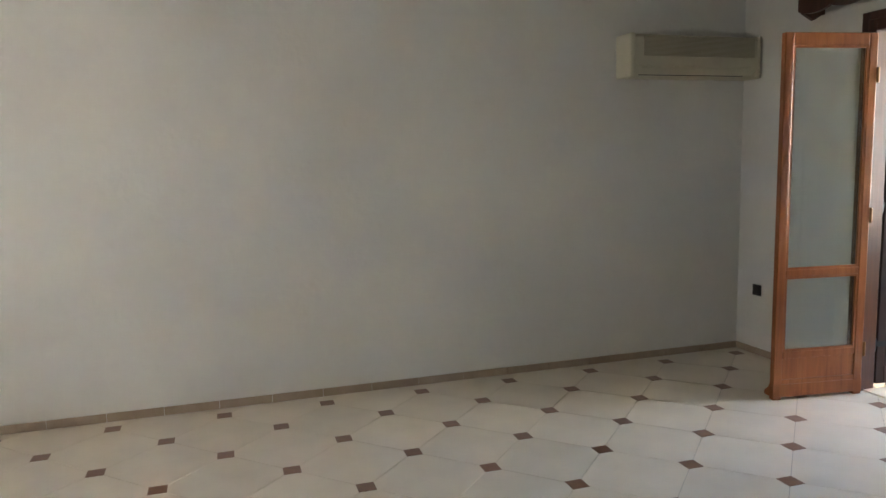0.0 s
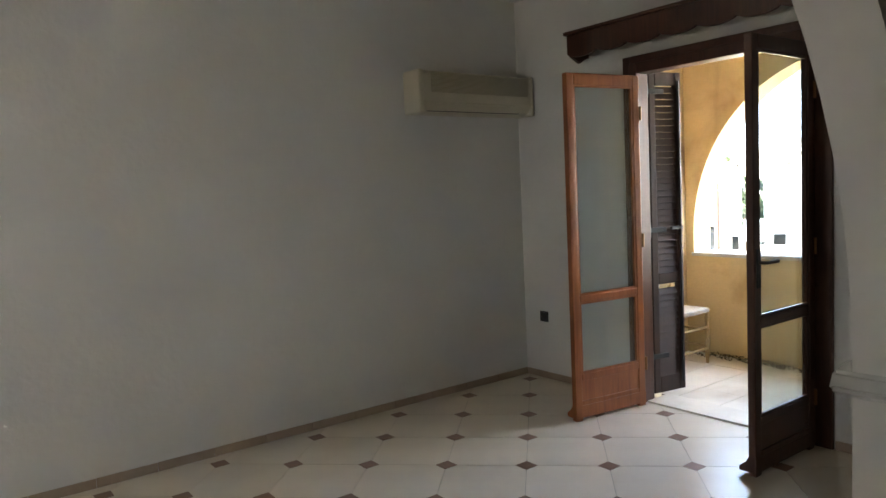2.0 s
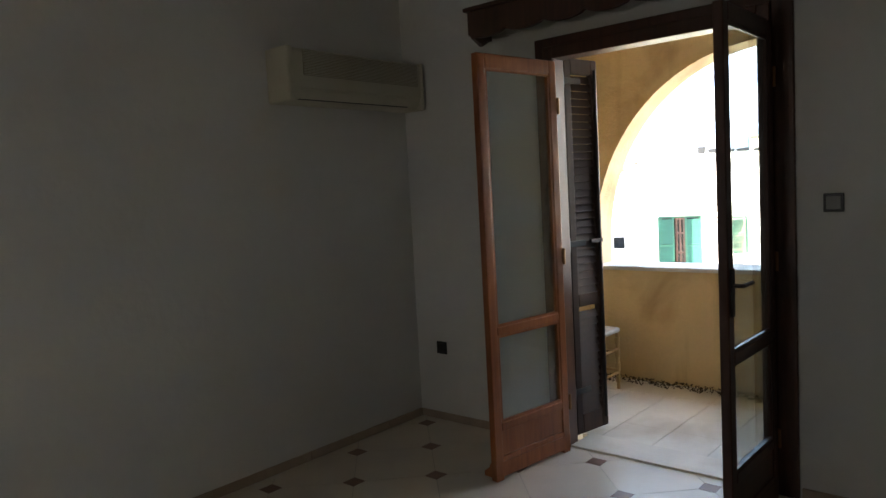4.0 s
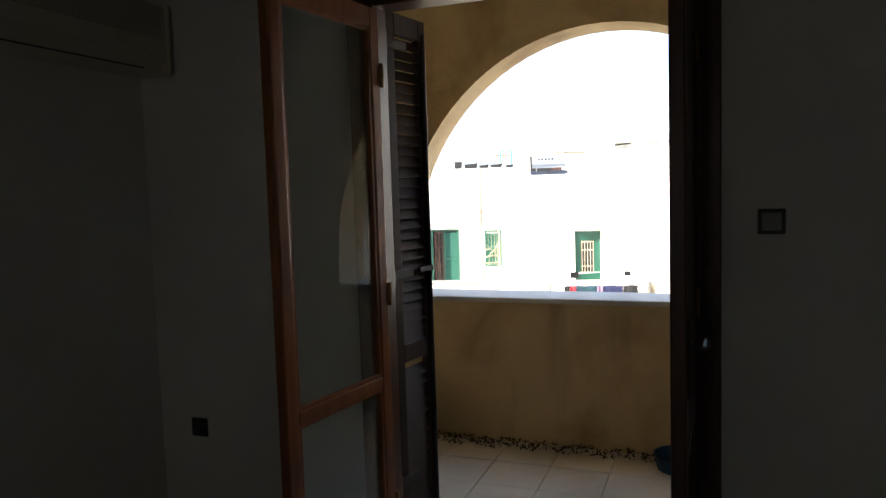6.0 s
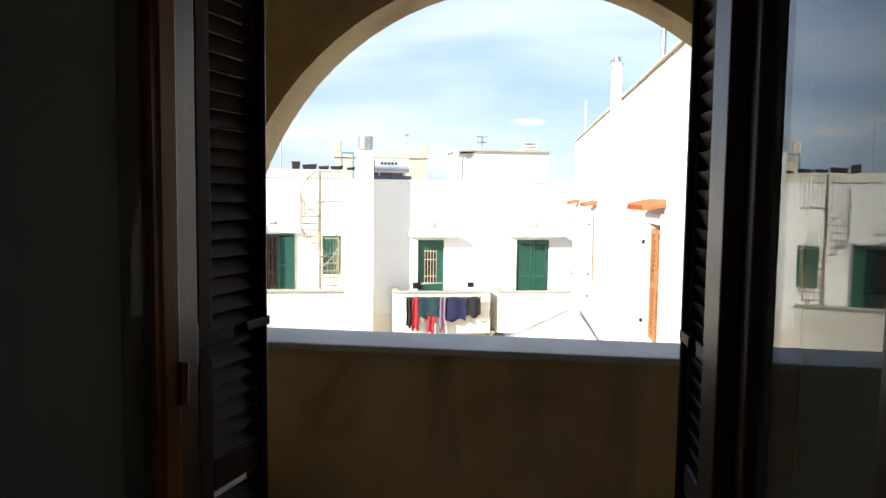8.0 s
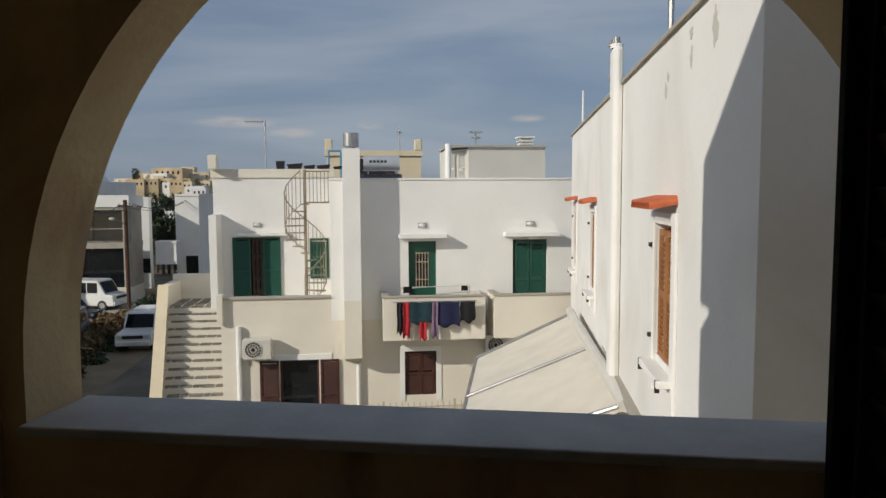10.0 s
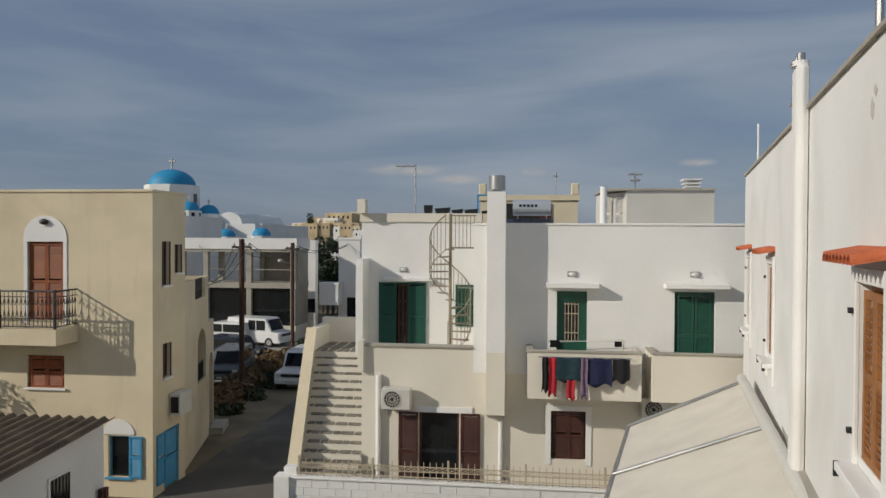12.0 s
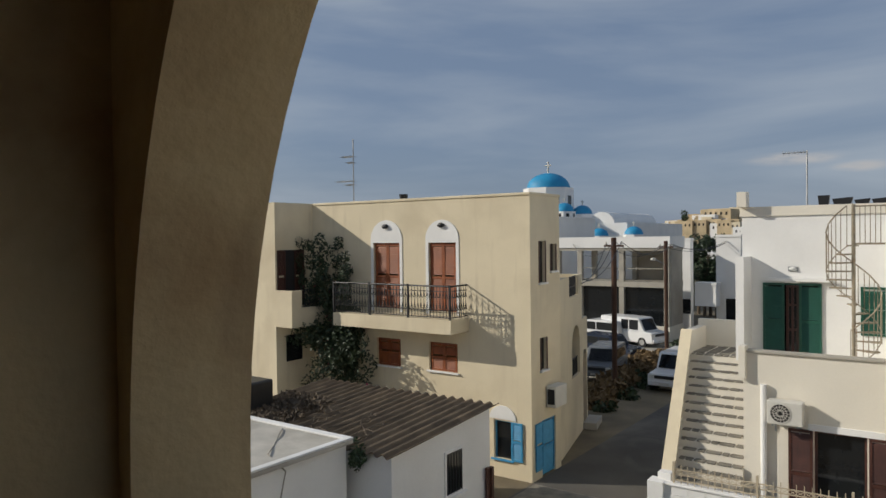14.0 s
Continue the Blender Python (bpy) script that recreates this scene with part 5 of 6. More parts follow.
for D in (D1, D2):
    w = opening(ha, UA, *D, "shutorange", "balcony_door", surround=(0.12, "white"))
    vc, r = (D[0] + D[1]) / 2, (D[1] - D[0]) / 2 + 0.12
    arc = [(vc - r * math.cos(math.pi * i / 16), D[3] + 0.12 + 0.95 * r * math.sin(math.pi * i / 16)) for i in range(17)]
    part("arch_panel", prism(arc, "x", UA - 0.03, UA - 0.001), "white", w)
    lamp = thing("wall_lamp", "small dark lamp in the arch above a balcony door", "lamp", "lamps above doors", (UA, vc, 2.0), GRID)
    bm = bmesh.new()
    bmesh.ops.create_uvsphere(bm, u_segments=10, v_segments=6, radius=1, matrix=Matrix.Translation((UA - 0.08, vc, 1.98)) @ Matrix.Diagonal((0.08, 0.15, 0.09, 1)))
    part("body", bm, "iron", lamp, smooth=True)
for W in (W1, W2):
    opening(ha, UA, *W, "shutorange", sill="white")
w = opening(ha, UA, *BW, "blue", "blue_window", open_v=((12.95, 13.36),), sill="blue")
arc = [(13.7 - 0.5 * math.cos(math.pi * i / 16), -4.4 + 0.45 * math.sin(math.pi * i / 16)) for i in range(17)]
part("arch_panel", prism(arc, "x", UA - 0.03, UA - 0.001), "white", w)
for a, b, c, d in SH[:3]:
    w = part("side_window", boxes(((a, VA + 0.1, c), (b, VA + 0.15, d))), "winglass", ha)
    part("shutter", boxes(((a - 0.04, VA - 0.03, c), (a, VA - 0.002, d)), ((b, VA - 0.03, c), (b + 0.04, VA - 0.002, d))), "shutbrown", w)
    part("sill", boxes(((a - 0.08, VA - 0.09, c - 0.06), (b + 0.08, VA - 0.002, c))), "white", w)
bd = part("blue_door", swap(slatted(VA + 0.04, 26.67, 27.58, -6.25, -4.47, pitch=0.09)), "blue", ha)
part("shutter", swap(slatted(VA - 0.06, 26.15, 26.65, -6.0, -4.47, pitch=0.09)), "blue", bd)
# wing: balcony door, balcony, window
wd = part("wing_door", swap(slatted(22.36, 24.95, 25.45, -1.0, 1.15)), "shutbrown", ha)
part("dark_opening", boxes(((24.5, 22.385, -1.0), (24.95, 22.399, 1.15))), "dark", wd)
part("shutter", swap(slatted(22.36, 24.1, 24.5, -1.0, 1.15)), "shutbrown", wd)
wb = part("wing_balcony", boxes(((24.0, 21.5, -1.72), (25.6, 22.4, -1.55)), ((24.0, 21.5, -1.55), (24.5, 21.62, -0.35)), ((24.0, 21.62, -1.55), (24.12, 22.4, -0.35)), ((24.5, 21.5, -1.55), (25.6, 21.62, -1.0))), "cream", ha)
rb_ = bmesh.new()
for k in range(9):
    rod(rb_, (24.55 + k * 0.13, 21.56, -1.0), (24.55 + k * 0.13, 21.56, -0.35), 0.012, 5)
rod(rb_, (24.5, 21.56, -0.35), (25.6, 21.56, -0.35), 0.02, 6)
part("railing", rb_, "iron", wb)
part("wing_window", boxes(((24.5, 22.38, -3.1), (25.3, 22.399, -2.1))), "winglass", ha)
# main balcony with its iron rail
BV0, BV1, BU = 15.0, 20.3, UA - 1.05
bl = part("balcony", boxes(((BU, BV0, -1.62), (UA, BV1, -1.15))), "cream", ha)
part("top_rail", rods(0.028, ((BU + 0.05, BV0 + 0.05, -0.05), (BU + 0.05, BV1, -0.05)), ((BU + 0.05, BV0 + 0.05, -0.05), (UA, BV0 + 0.05, -0.05))), "iron", bl, "black iron balcony rail")
for z in (-1.08, -0.22, -0.85):
    part("rail_bar", rods(0.013, ((BU + 0.05, BV0 + 0.05, z), (BU + 0.05, BV1, z)), ((BU + 0.05, BV0 + 0.05, z), (UA, BV0 + 0.05, z)), n=6), "iron", bl)
bal_me = rods(0.010, ((0, 0, -1.1), (0, 0, -0.05)), ((0, -0.05, -0.85), (0, 0, -0.6)), ((0, 0.05, -0.85), (0, 0, -0.6)), ((0, -0.05, -0.45), (0, 0, -0.25)), ((0, 0.05, -0.45), (0, 0, -0.25)), n=5)
bal_me = mesh_of("baluster", bal_me, "iron")
base_a = Vector((UA, VA, -6.3))
for k in range(40):
    ob = new("baluster", bal_me)
    ob.parent, ob.location = bl, Vector((BU + 0.05, BV0 + 0.06 + k * 0.132, 0)) - base_a
for k in range(8):
    ob = new("baluster", bal_me)
    ob.parent, ob.location, ob.rotation_euler = bl, Vector((BU + 0.05 + k * 0.13, BV0 + 0.05, 0)) - base_a, (0, 0, math.pi / 2)
for v in (15.06, 16.8, 18.55, 20.3):
    part("rail_post", boxes(((BU + 0.02, v - 0.03, -1.15), (BU + 0.08, v + 0.03, 0.0))), "iron", bl)
# lower annex along the lane, turned from the house, with arched openings
ANX = Matrix.Translation((28.0, 12.75, 0)) @ Matrix.Rotation(radians(14.96), 4, "Z")


def turn_annex(bm):
    bmesh.ops.transform(bm, matrix=ANX, verts=bm.verts)
    return bm


def arched_piece(bm, s0, s1, zs, zt):
    """Fills the corners of a square-headed hole into a round head."""
    mid, r = (s0 + s1) / 2, (s1 - s0) / 2
    arc = [(mid - r * math.cos(math.pi * i / 16), zs + (zt - zs) * math.sin(math.pi * i / 16)) for i in range(17)]
    prism([(s0, zt)] + arc[:9], "y", 0.0, 0.3, bm)
    prism([(s1, zt)] + arc[:7:-1], "y", 0.0, 0.3, bm)


bm = swap(wall_bm(0.0, 0.3, 0.0, 4.8, -6.3, 0.02, [(2.2, 4.1, -0.75, 0.02), (2.7, 4.3, -3.85, -1.9)]))
arched_piece(bm, 2.7, 4.3, -2.6, -1.9)
an = part("lane_annex", turn_annex(bm), "cream", ha)
bm = swap(wall_bm(0.0, 0.3, 4.8, 6.0, -6.3, -1.8, [(5.0, 5.85, -6.3, -3.1)]))
arched_piece(bm, 5.0, 5.85, -3.6, -3.1)
part("low_wall", turn_annex(bm), "cream", an)
part("annex_roof", turn_annex(boxes(((0.0, 0.3, -1.0), (4.8, 5, -0.8)), ((4.8, 0.3, -2.0), (6.0, 5, -1.82)))), "cream", an)
part("annex_end", turn_annex(boxes(((5.75, 0.3, -6.3), (6.0, 5, -2.0)), ((4.6, 0.3, -0.8), (4.8, 5, 0.02)))), "cream", an)
part("annex_back", turn_annex(boxes(((0.0, 2.2, -6.3), (5.75, 2.4, -2.0)))), "cream", an)
part("annex_door", turn_annex(boxes(((5.0, 0.22, -6.29), (5.85, 0.26, -3.1)))), "shutbrown", an)
part("window_grille", turn_annex(rods(0.02, *[((2.8 + 0.2 * k, 0.1, -3.85), (2.8 + 0.2 * k, 0.1, -3.2)) for k in range(8)], ((2.7, 0.1, -3.2), (4.3, 0.1, -3.2)), n=5)), "iron", an)
part("annex_rail", turn_annex(rods(0.02, *[((2.25 + k * 0.13, 0.12, -0.75), (2.25 + k * 0.13, 0.12, -0.02)) for k in range(15)], ((2.2, 0.12, -0.02), (4.1, 0.12, -0.02)), ((2.2, 0.12, -0.4), (4.1, 0.12, -0.4)), n=5)), "iron", an)
part("lane_step", turn_annex(boxes(((4.9, -0.55, -6.3), (6.3, 0.0, -6.02)), bevel=0.02)), "concrete", an)
bm_ac = boxes(((26.9, 12.25, -4.05), (27.7, 12.6, -3.35)), bevel=0.02)
ln = thing("outdoor_ac_unit", "off-white outdoor unit on the lane wall", "air conditioner", "outdoor units", (27.3, 12.6, -4.1), GRID)
part("casing", bm_ac, "acwhite", ln)
part("side_grille", boxes(((26.89, 12.3, -3.95), (26.899, 12.55, -3.45))), "dark", ln)
aerial(27.5, 21.6, 2.6, 5.6, ((4.9, -0.30), (4.65, -0.15), (3.9, -0.45), (3.75, -0.2)), GRID, "tall weathered aerial with two antennas")
bm = bmesh.new()
bmesh.ops.create_cone(bm, cap_ends=True, segments=14, radius1=0.12, radius2=0.18, depth=0.35, matrix=pose(28, 19.4, 3.1))
solo("roof_vent", bm, "black", "round black vent on the cream roof", "vent", m=GRID)
# ---- sheds below the balcony ----
sd = thing("corrugated_shed", "whitewashed shed under a weathered corrugated roof", "shed", base=(20, 15, -6.3), m=GRID)
part("masonry", boxes(((18.2, 11.9, -6.3), (22.3, 18.0, -3.45))), "white", sd)
part("gable", prism([(18.2, -3.45), (22.3, -3.45), (22.3, -3.08), (18.2, -3.36)], "y", 11.9, 18.0), "white", sd)
bm = bmesh.new()
pitch_c = 0.30
rows = []
cols = int(6.5 / pitch_c) * 8
for u, z in ((18.0, -3.30), (20.2, -3.15), (22.5, -2.98)):
    rows.append([(bm.verts.new((u, 11.7 + 6.5 * i / cols, z + 0.045 * math.cos(2 * math.pi * i / 8))), bm.verts.new((u, 11.7 + 6.5 * i / cols, z + 0.045 * math.cos(2 * math.pi * i / 8) - 0.012))) for i in range(cols + 1)])
for r0, r1 in zip(rows, rows[1:]):
    for i in range(cols):
        for q in (0, 1):
            bm.faces.new((r0[i][q], r0[i + 1][q], r1[i + 1][q], r1[i][q]))
for r in (rows[0], rows[-1]):
    for i in range(cols):
        bm.faces.new((r[i][0], r[i + 1][0], r[i + 1][1], r[i][1]))
part("corrugated_roof", bm, "corrug", sd, "weathered brown corrugated sheets")
w = part("window", swap(wall_bm(11.86, 11.899, 20.2, 21.0, -4.9, -3.75, [(20.26, 20.94, -4.84, -3.81)])), "white", sd)
part("pane", boxes(((20.26, 11.885, -4.84), (20.94, 11.895, -3.81))), "winglass", w)
bm = bmesh.new()
for k in range(6):
    rod(bm, (20.3 + k * 0.12, 11.85, -4.84), (20.3 + k * 0.12, 11.85, -3.81), 0.012, 5)
part("bars", bm, "iron", w)
part("sill", boxes(((20.1, 11.78, -4.98), (21.1, 11.898, -4.9))), "white", w)
for v in (12.6, 13.4):
    solo("leaning_board", boxes(((22.0, 11.75, -6.3), (22.12, 11.86, -4.6))), "shutbrown", "dark weathered board leaning on the shed wall", "board", m=GRID @ pose(0.12 * (v - 12.6), -0.04 * (v - 12.6), 0))
fr = thing("flat_roof_store", "whitewashed flat-roofed store with cracked roof edge", "shed", base=(15, 16, -6.3), m=GRID)
part("masonry", boxes(((12.5, 12.95, -6.3), (17.85, 20.5, -3.12))), "white", fr)
part("roof_slab", boxes(((12.3, 12.8, -3.12), (17.95, 20.7, -3.02)), bevel=0.02), "dirtyroof", fr)
part("roof_kerb", boxes(((17.75, 12.8, -3.02), (17.95, 20.7, -2.97)), ((12.3, 12.8, -3.02), (17.75, 12.98, -2.97)), bevel=0.015), "whiteworn", fr)
d = part("door", boxes(((14.6, 12.92, -5.6), (16.6, 12.949, -4.0))), "shutbrown", fr)
part("glazing", boxes(((14.8, 12.9, -5.4), (15.5, 12.919, -4.15)), ((15.7, 12.9, -5.4), (16.4, 12.919, -4.15))), "winglass", d)
cbl = [Vector((17.6 - 0.2 * k, 14.8 - 0.17 * k, -3.0 + 0.02 * math.sin(k))) for k in range(9)]
cbl += [Vector((15.9, 12.78, -3.2)), Vector((15.8, 12.9, -4.0))]
solo("roof_cable", rods(0.015, *zip(cbl, cbl[1:]), n=5), "concrete", "grey cable lying over the store roof", "cable", m=GRID)
solo("water_tank", boxes(((18.6, 17.2, -3.2), (19.4, 18.1, -2.35)), bevel=0.06), "black", "black plastic water tank beside the shed", "tank", m=GRID)
solo("yard_paving", boxes(((22.4, 9.4, -6.29), (25.9, 12.5, -6.28))), "stone", "grey crazy paving before the cream house", "paving", "structure", m=GRID)

# bougainvillea climbing the corner of the cream house
rnd = random.Random(11)
bg_ = thing("bougainvillea", "dark straggling bougainvillea climbing the house corner", "plant", base=(25.3, 20.6, -6.3), m=GRID)
stems = bmesh.new()
blobs = []
for k in range(14):
    p = Vector((25.3 + rnd.uniform(-.3, .3), 20.6 + rnd.uniform(-.3, .3), -6.3))
    top = rnd.uniform(4.5, 7.9)
    lean = rnd.uniform(-0.14, 0.10) if k % 3 else rnd.uniform(0.1, 0.26)
    for i in range(10):
        q = p + Vector((rnd.uniform(-.08, .1), lean * top / 10 + rnd.uniform(-.12, .12), top / 10))
        q.x = min(q.x, 25.85)
        rod(stems, p, q, 0.022 * (1 - i / 12), 5)
        if i > 4:
            mid_ = (p + q) / 2
            blobs.append(((mid_.x, mid_.y + rnd.uniform(-0.2, 0.2), mid_.z), (0.12, 0.32, 0.38)))
        if i > 3:
            blobs.append((tuple(q), (0.18, 0.26, 0.24)))
        p = q
part("stems", stems, "twig", bg_)
mass = [((25.1 + rnd.uniform(-.4, .4), 20.3 + rnd.uniform(-1.3, 1.7), rnd.uniform(-4.3, -1.9)), (0.55, 0.62, 0.5)) for _ in range(18)]
lf = leafy("leaves", mass * 3 + blobs, "leaf", "", 12000, 0.075, Matrix(), 8)
del lf["category"]
lf.parent, lf.matrix_world = bg_, GRID
pk = leafy("flowers", blobs[::3] + mass[::3], "pink", "", 70, 0.06, Matrix(), 9)
del pk["category"]
pk.parent, pk.matrix_world = bg_, GRID
leafy("creeper", [((17.9 + 0.1 * k, 12.6 + 0.12 * k, -3.3 - 0.12 * (k % 4)), (0.2, 0.2, 0.25)) for k in range(8)], "leaf", "thin creeper hanging between the sheds", 700, 0.05, GRID, 14)

leafy("dry_vine", [((18.4 + 0.24 * (k % 9), 15.9 + 0.2 * (k // 9) + 0.17 * (k % 3), -3.22 + 0.06 * (k % 2) + 0.02 * (k % 9)), (0.3, 0.3, 0.08)) for k in range(72)], "twig", "dry brown vine spread over the shed roof", 5200, 0.07, GRID, 41)
cr = random.Random(23)
crawl = bmesh.new()
for k in range(16):
    q = Vector((18.1 + cr.uniform(0, 0.5), 17.8 - 0.34 * k, -3.2))
    for i in range(9):
        w_ = q + Vector((cr.uniform(0.02, 0.3), cr.uniform(-0.25, 0.25), cr.uniform(0.0, 0.04)))
        rod(crawl, q, w_, 0.012, 4)
        q = w_
tagged(solo("vine_stems", crawl, "twig", "bare vine stems lying on the corrugated sheets", "plant", m=GRID), kind="stuff")
leafy("balcony_litter", [((5.82 + 0.03 * (k % 3), 2.1 + 0.075 * k, 0.004), (0.07, 0.09, 0.012)) for k in range(32)], "litter", "dead leaves and dirt along the balcony parapet", 1100, 0.013, Matrix(), 51)

# ---- down the lane ----
def vehicle(name, label, m, L, W, H, paint, van=False):
    """A parked vehicle, its nose towards -x, standing on z = 0."""
    t = tagged(new(name), label, "car", "parked vehicles")
    t.matrix_world = m
    def p(nm, bm, mt, parent=t, smooth=False):
        ob = new(nm, mesh_of(nm, bm, mt, smooth))
        ob.parent = parent
        return ob
    hood = 0.16 * L if van else 0.27 * L
    belt = 0.55 * H
    prof = [(0.02, 0.30), (0.0, 0.55), (0.05, belt * 0.92), (hood, belt), (L - 0.02, belt), (L, 0.5), (L - 0.04, 0.30)]
    bm = prism(prof, "y", -W / 2, W / 2)
    bmesh.ops.bevel(bm, geom=list(bm.edges), offset=0.05, segments=2, affect="EDGES")
    p("body", bm, paint, t, False)
    cab = [(hood - 0.05, belt), (hood + 0.45, H - 0.04), (hood + 0.6, H), (L - (0.1 if van else 0.25), H), (L - 0.03, belt)]
    bm = prism(cab, "y", -W / 2 + 0.07, W / 2 - 0.07)
    bmesh.ops.bevel(bm, geom=list(bm.edges), offset=0.04, segments=2, affect="EDGES")
    c = p("cabin", bm, paint)
    bm = bmesh.new()
    y = W / 2 - 0.17
    vs = [bm.verts.new(q) for q in ((hood + 0.01, -y, belt + 0.06), (hood + 0.01, y, belt + 0.06), (hood + 0.40, y - 0.05, H - 0.1), (hood + 0.40, -y + 0.05, H - 0.1))]
    for q in vs:
        q.co.x -= 0.035
    f = bm.faces.new(vs)
    bmesh.ops.solidify(bm, geom=[f], thickness=0.02)
    p("windscreen", bm, "winglass", c)
    for s in (-1, 1):
        for a, b in ((hood + 0.5, hood + 1.25), (hood + 1.32, L - 0.4)):
            if van and a > hood + 1.3:
                a, b = a, a + 0.6
            yy = s * (W / 2 - 0.068)
            p("side_window", boxes(((a, yy - 0.012, belt + 0.07), (b, yy + 0.012, H - 0.14)), bevel=0.01), "winglass", c)
        p("headlight", boxes(((-0.012, s * (W / 2 - 0.32), belt * 0.70), (0.1, s * (W / 2 - 0.08), belt * 0.88)), bevel=0.01), "lampglass")
        for x in (0.19 * L, 0.80 * L):
            bm = bmesh.new()
            bmesh.ops.create_cone(bm, cap_ends=True, segments=20, radius1=0.34, radius2=0.34, depth=0.22, matrix=pose(x, s * (W / 2 - 0.10), 0.34, 90, 0, 0))
            wh = p("wheel", bm, "rubber")
            bm = bmesh.new()
            bmesh.ops.create_cone(bm, cap_ends=True, segments=16, radius1=0.2, radius2=0.2, depth=0.23, matrix=pose(x, s * (W / 2 - 0.098), 0.34, 90, 0, 0))
            p("rim", bm, "steel", wh)
    p("grille", boxes(((-0.014, -W / 2 + 0.36, belt * 0.70), (0.05, W / 2 - 0.36, belt * 0.86)), bevel=0.008), "iron")
    p("bumper", boxes(((-0.06, -W / 2 + 0.03, 0.34), (0.12, W / 2 - 0.03, 0.56)), bevel=0.03), paint)
    p("number_plate", boxes(((-0.07, -0.26, 0.40), (-0.06, 0.26, 0.50))), "acwhite")
    return t


GZ = -6.288
vehicle("off_road_car", "white off-road car parked in the lane", GRID @ pose(41.0, 13.5, GZ), 4.3, 1.72, 1.78, "cartwhite")
vehicle("panel_van", "white van with roof rack on the parking ground", GRID @ pose(55.2, 18.6, GZ, 0, 0, 75), 4.6, 1.8, 2.0, "cartwhite", True)
vehicle("pickup", "white pickup parked beside the concrete building", GRID @ pose(56.0, 25.5, GZ, 0, 0, -100), 4.4, 1.75, 1.7, "cartwhite")
vehicle("hatchback", "dark blue hatchback on the parking ground", GRID @ pose(49.5, 18.1, GZ, 0, 0, 78), 4.0, 1.7, 1.45, "carblue")
vehicle("parked_car", "dark grey car parked by the lane wall", GRID @ pose(41.6, 17.4, GZ, 0, 0, 10), 4.2, 1.7, 1.7, "cargrey")
vehicle("distant_car", "small grey car far down the lane", GRID @ pose(73.5, 18.9, GZ, 0, 0, 5), 3.9, 1.65, 1.45, "cargrey")
bl_ = [((36.5 + i * 0.9, 14.9 + 0.12 * i + 0.5 * (i % 3), -6.15 + 0.1 * (i % 2)), (0.7, 0.7, 0.55)) for i in range(16)]
leafy("dry_weeds", bl_, "straw", "tall dry brown weeds beside the lane", 5000, 0.16, GRID, 21)
leafy("green_weeds", [((36.2 + i * 0.7, 14.6 + 0.5 * (i % 4), -6.2), (0.6, 0.6, 0.4)) for i in range(12)] + [((50 + i * 0.5, 15.8, -5.8), (0.6, 0.5, 0.9)) for i in range(5)], "leaf", "dark green weeds beside the lane", 4000, 0.13, GRID, 22)

cf = thing("concrete_frame_building", "unfinished two-storey concrete frame building", "building", base=(58, 22, -6.3), m=GRID)
for z0, z1, mt in ((-2.35, -1.95, "concrete"), (0.40, 0.62, "concrete"), (-6.3, -5.2, "beige")):
    part("slab" if mt == "concrete" else "plinth", boxes(((58, 18.85, z0), (61.2, 29.5, z1))), mt, cf)
for v in (18.9, 22.35, 25.8, 29.05):
    for u in (58.05, 60.75):
        part("column", boxes(((u, v, -5.2), (u + 0.4, v + 0.4, -2.35)), bevel=0.02), "concrete", cf)
        part("column", boxes(((u, v, -1.95), (u + 0.4, v + 0.4, 0.40)), bevel=0.02), "concrete", cf)
part("roof_parapet", boxes(((57.9, 18.75, 0.62), (61.3, 29.6, 1.45))), "white", cf)
part("back_wall", boxes(((61.05, 18.9, -5.2), (61.2, 25.8, -2.35)), ((61.05, 18.9, -1.95), (61.2, 22.7, 0.40))), "concrete", cf)
part("side_wall", boxes(((58.45, 18.86, -5.2), (60.75, 19.0, -2.35)), ((58.45, 18.86, -1.95), (60.75, 19.0, 0.40))), "concrete", cf)
for v0, v1 in ((19.35, 22.3), (22.8, 25.75)):
    part("shop_glass", boxes(((58.3, v0, -5.2), (58.32, v1, -2.36))), "winglass", cf)
    part("rail", rods(0.03, ((58.2, v0 - 0.04, -0.95), (58.2, v1 + 0.04, -0.95)), n=6), "concrete", cf)


def plain_house(u0, u1, v0, v1, z1, material, wins, label, z0=-6.3):
    t = thing("distant_house", label, "house", "distant houses", (u0, (v0 + v1) / 2, z0), GRID)
    part("masonry", boxes(((u0, v0, z0), (u1, v1, z1))), material, t)
    part("parapet", boxes(((u0 - 0.06, v0 - 0.06, z1), (u1, v1, z1 + 0.18))), material, t)
    for v, z, w, h in wins:
        part("window", boxes(((u0 - 0.03, v - w / 2, z), (u0 - 0.002, v + w / 2, z + h))), "winglass", t)
    return t


plain_house(61, 70, 14.6, 16.35, 1.35, "white", ((15.2, -5.2, 0.9, 2.0),), "white house at the end of the lane")
plain_house(66.0, 66.8, 19.75, 27.0, 1.1, "white", ((20.1, -5.0, 0.7, 1.2),), "white house behind the concrete frame")
plain_house(59.6, 60.8, 16.0, 17.5, -2.15, "white", (), "white kiosk hanging over the lane", -3.7)
plain_house(62, 70, 30.0, 34.5, 3.1, "white", ((31.0, 0.4, 1.0, 1.2), (33.0, 0.4, 0.8, 1.0)), "tall white house below the church")

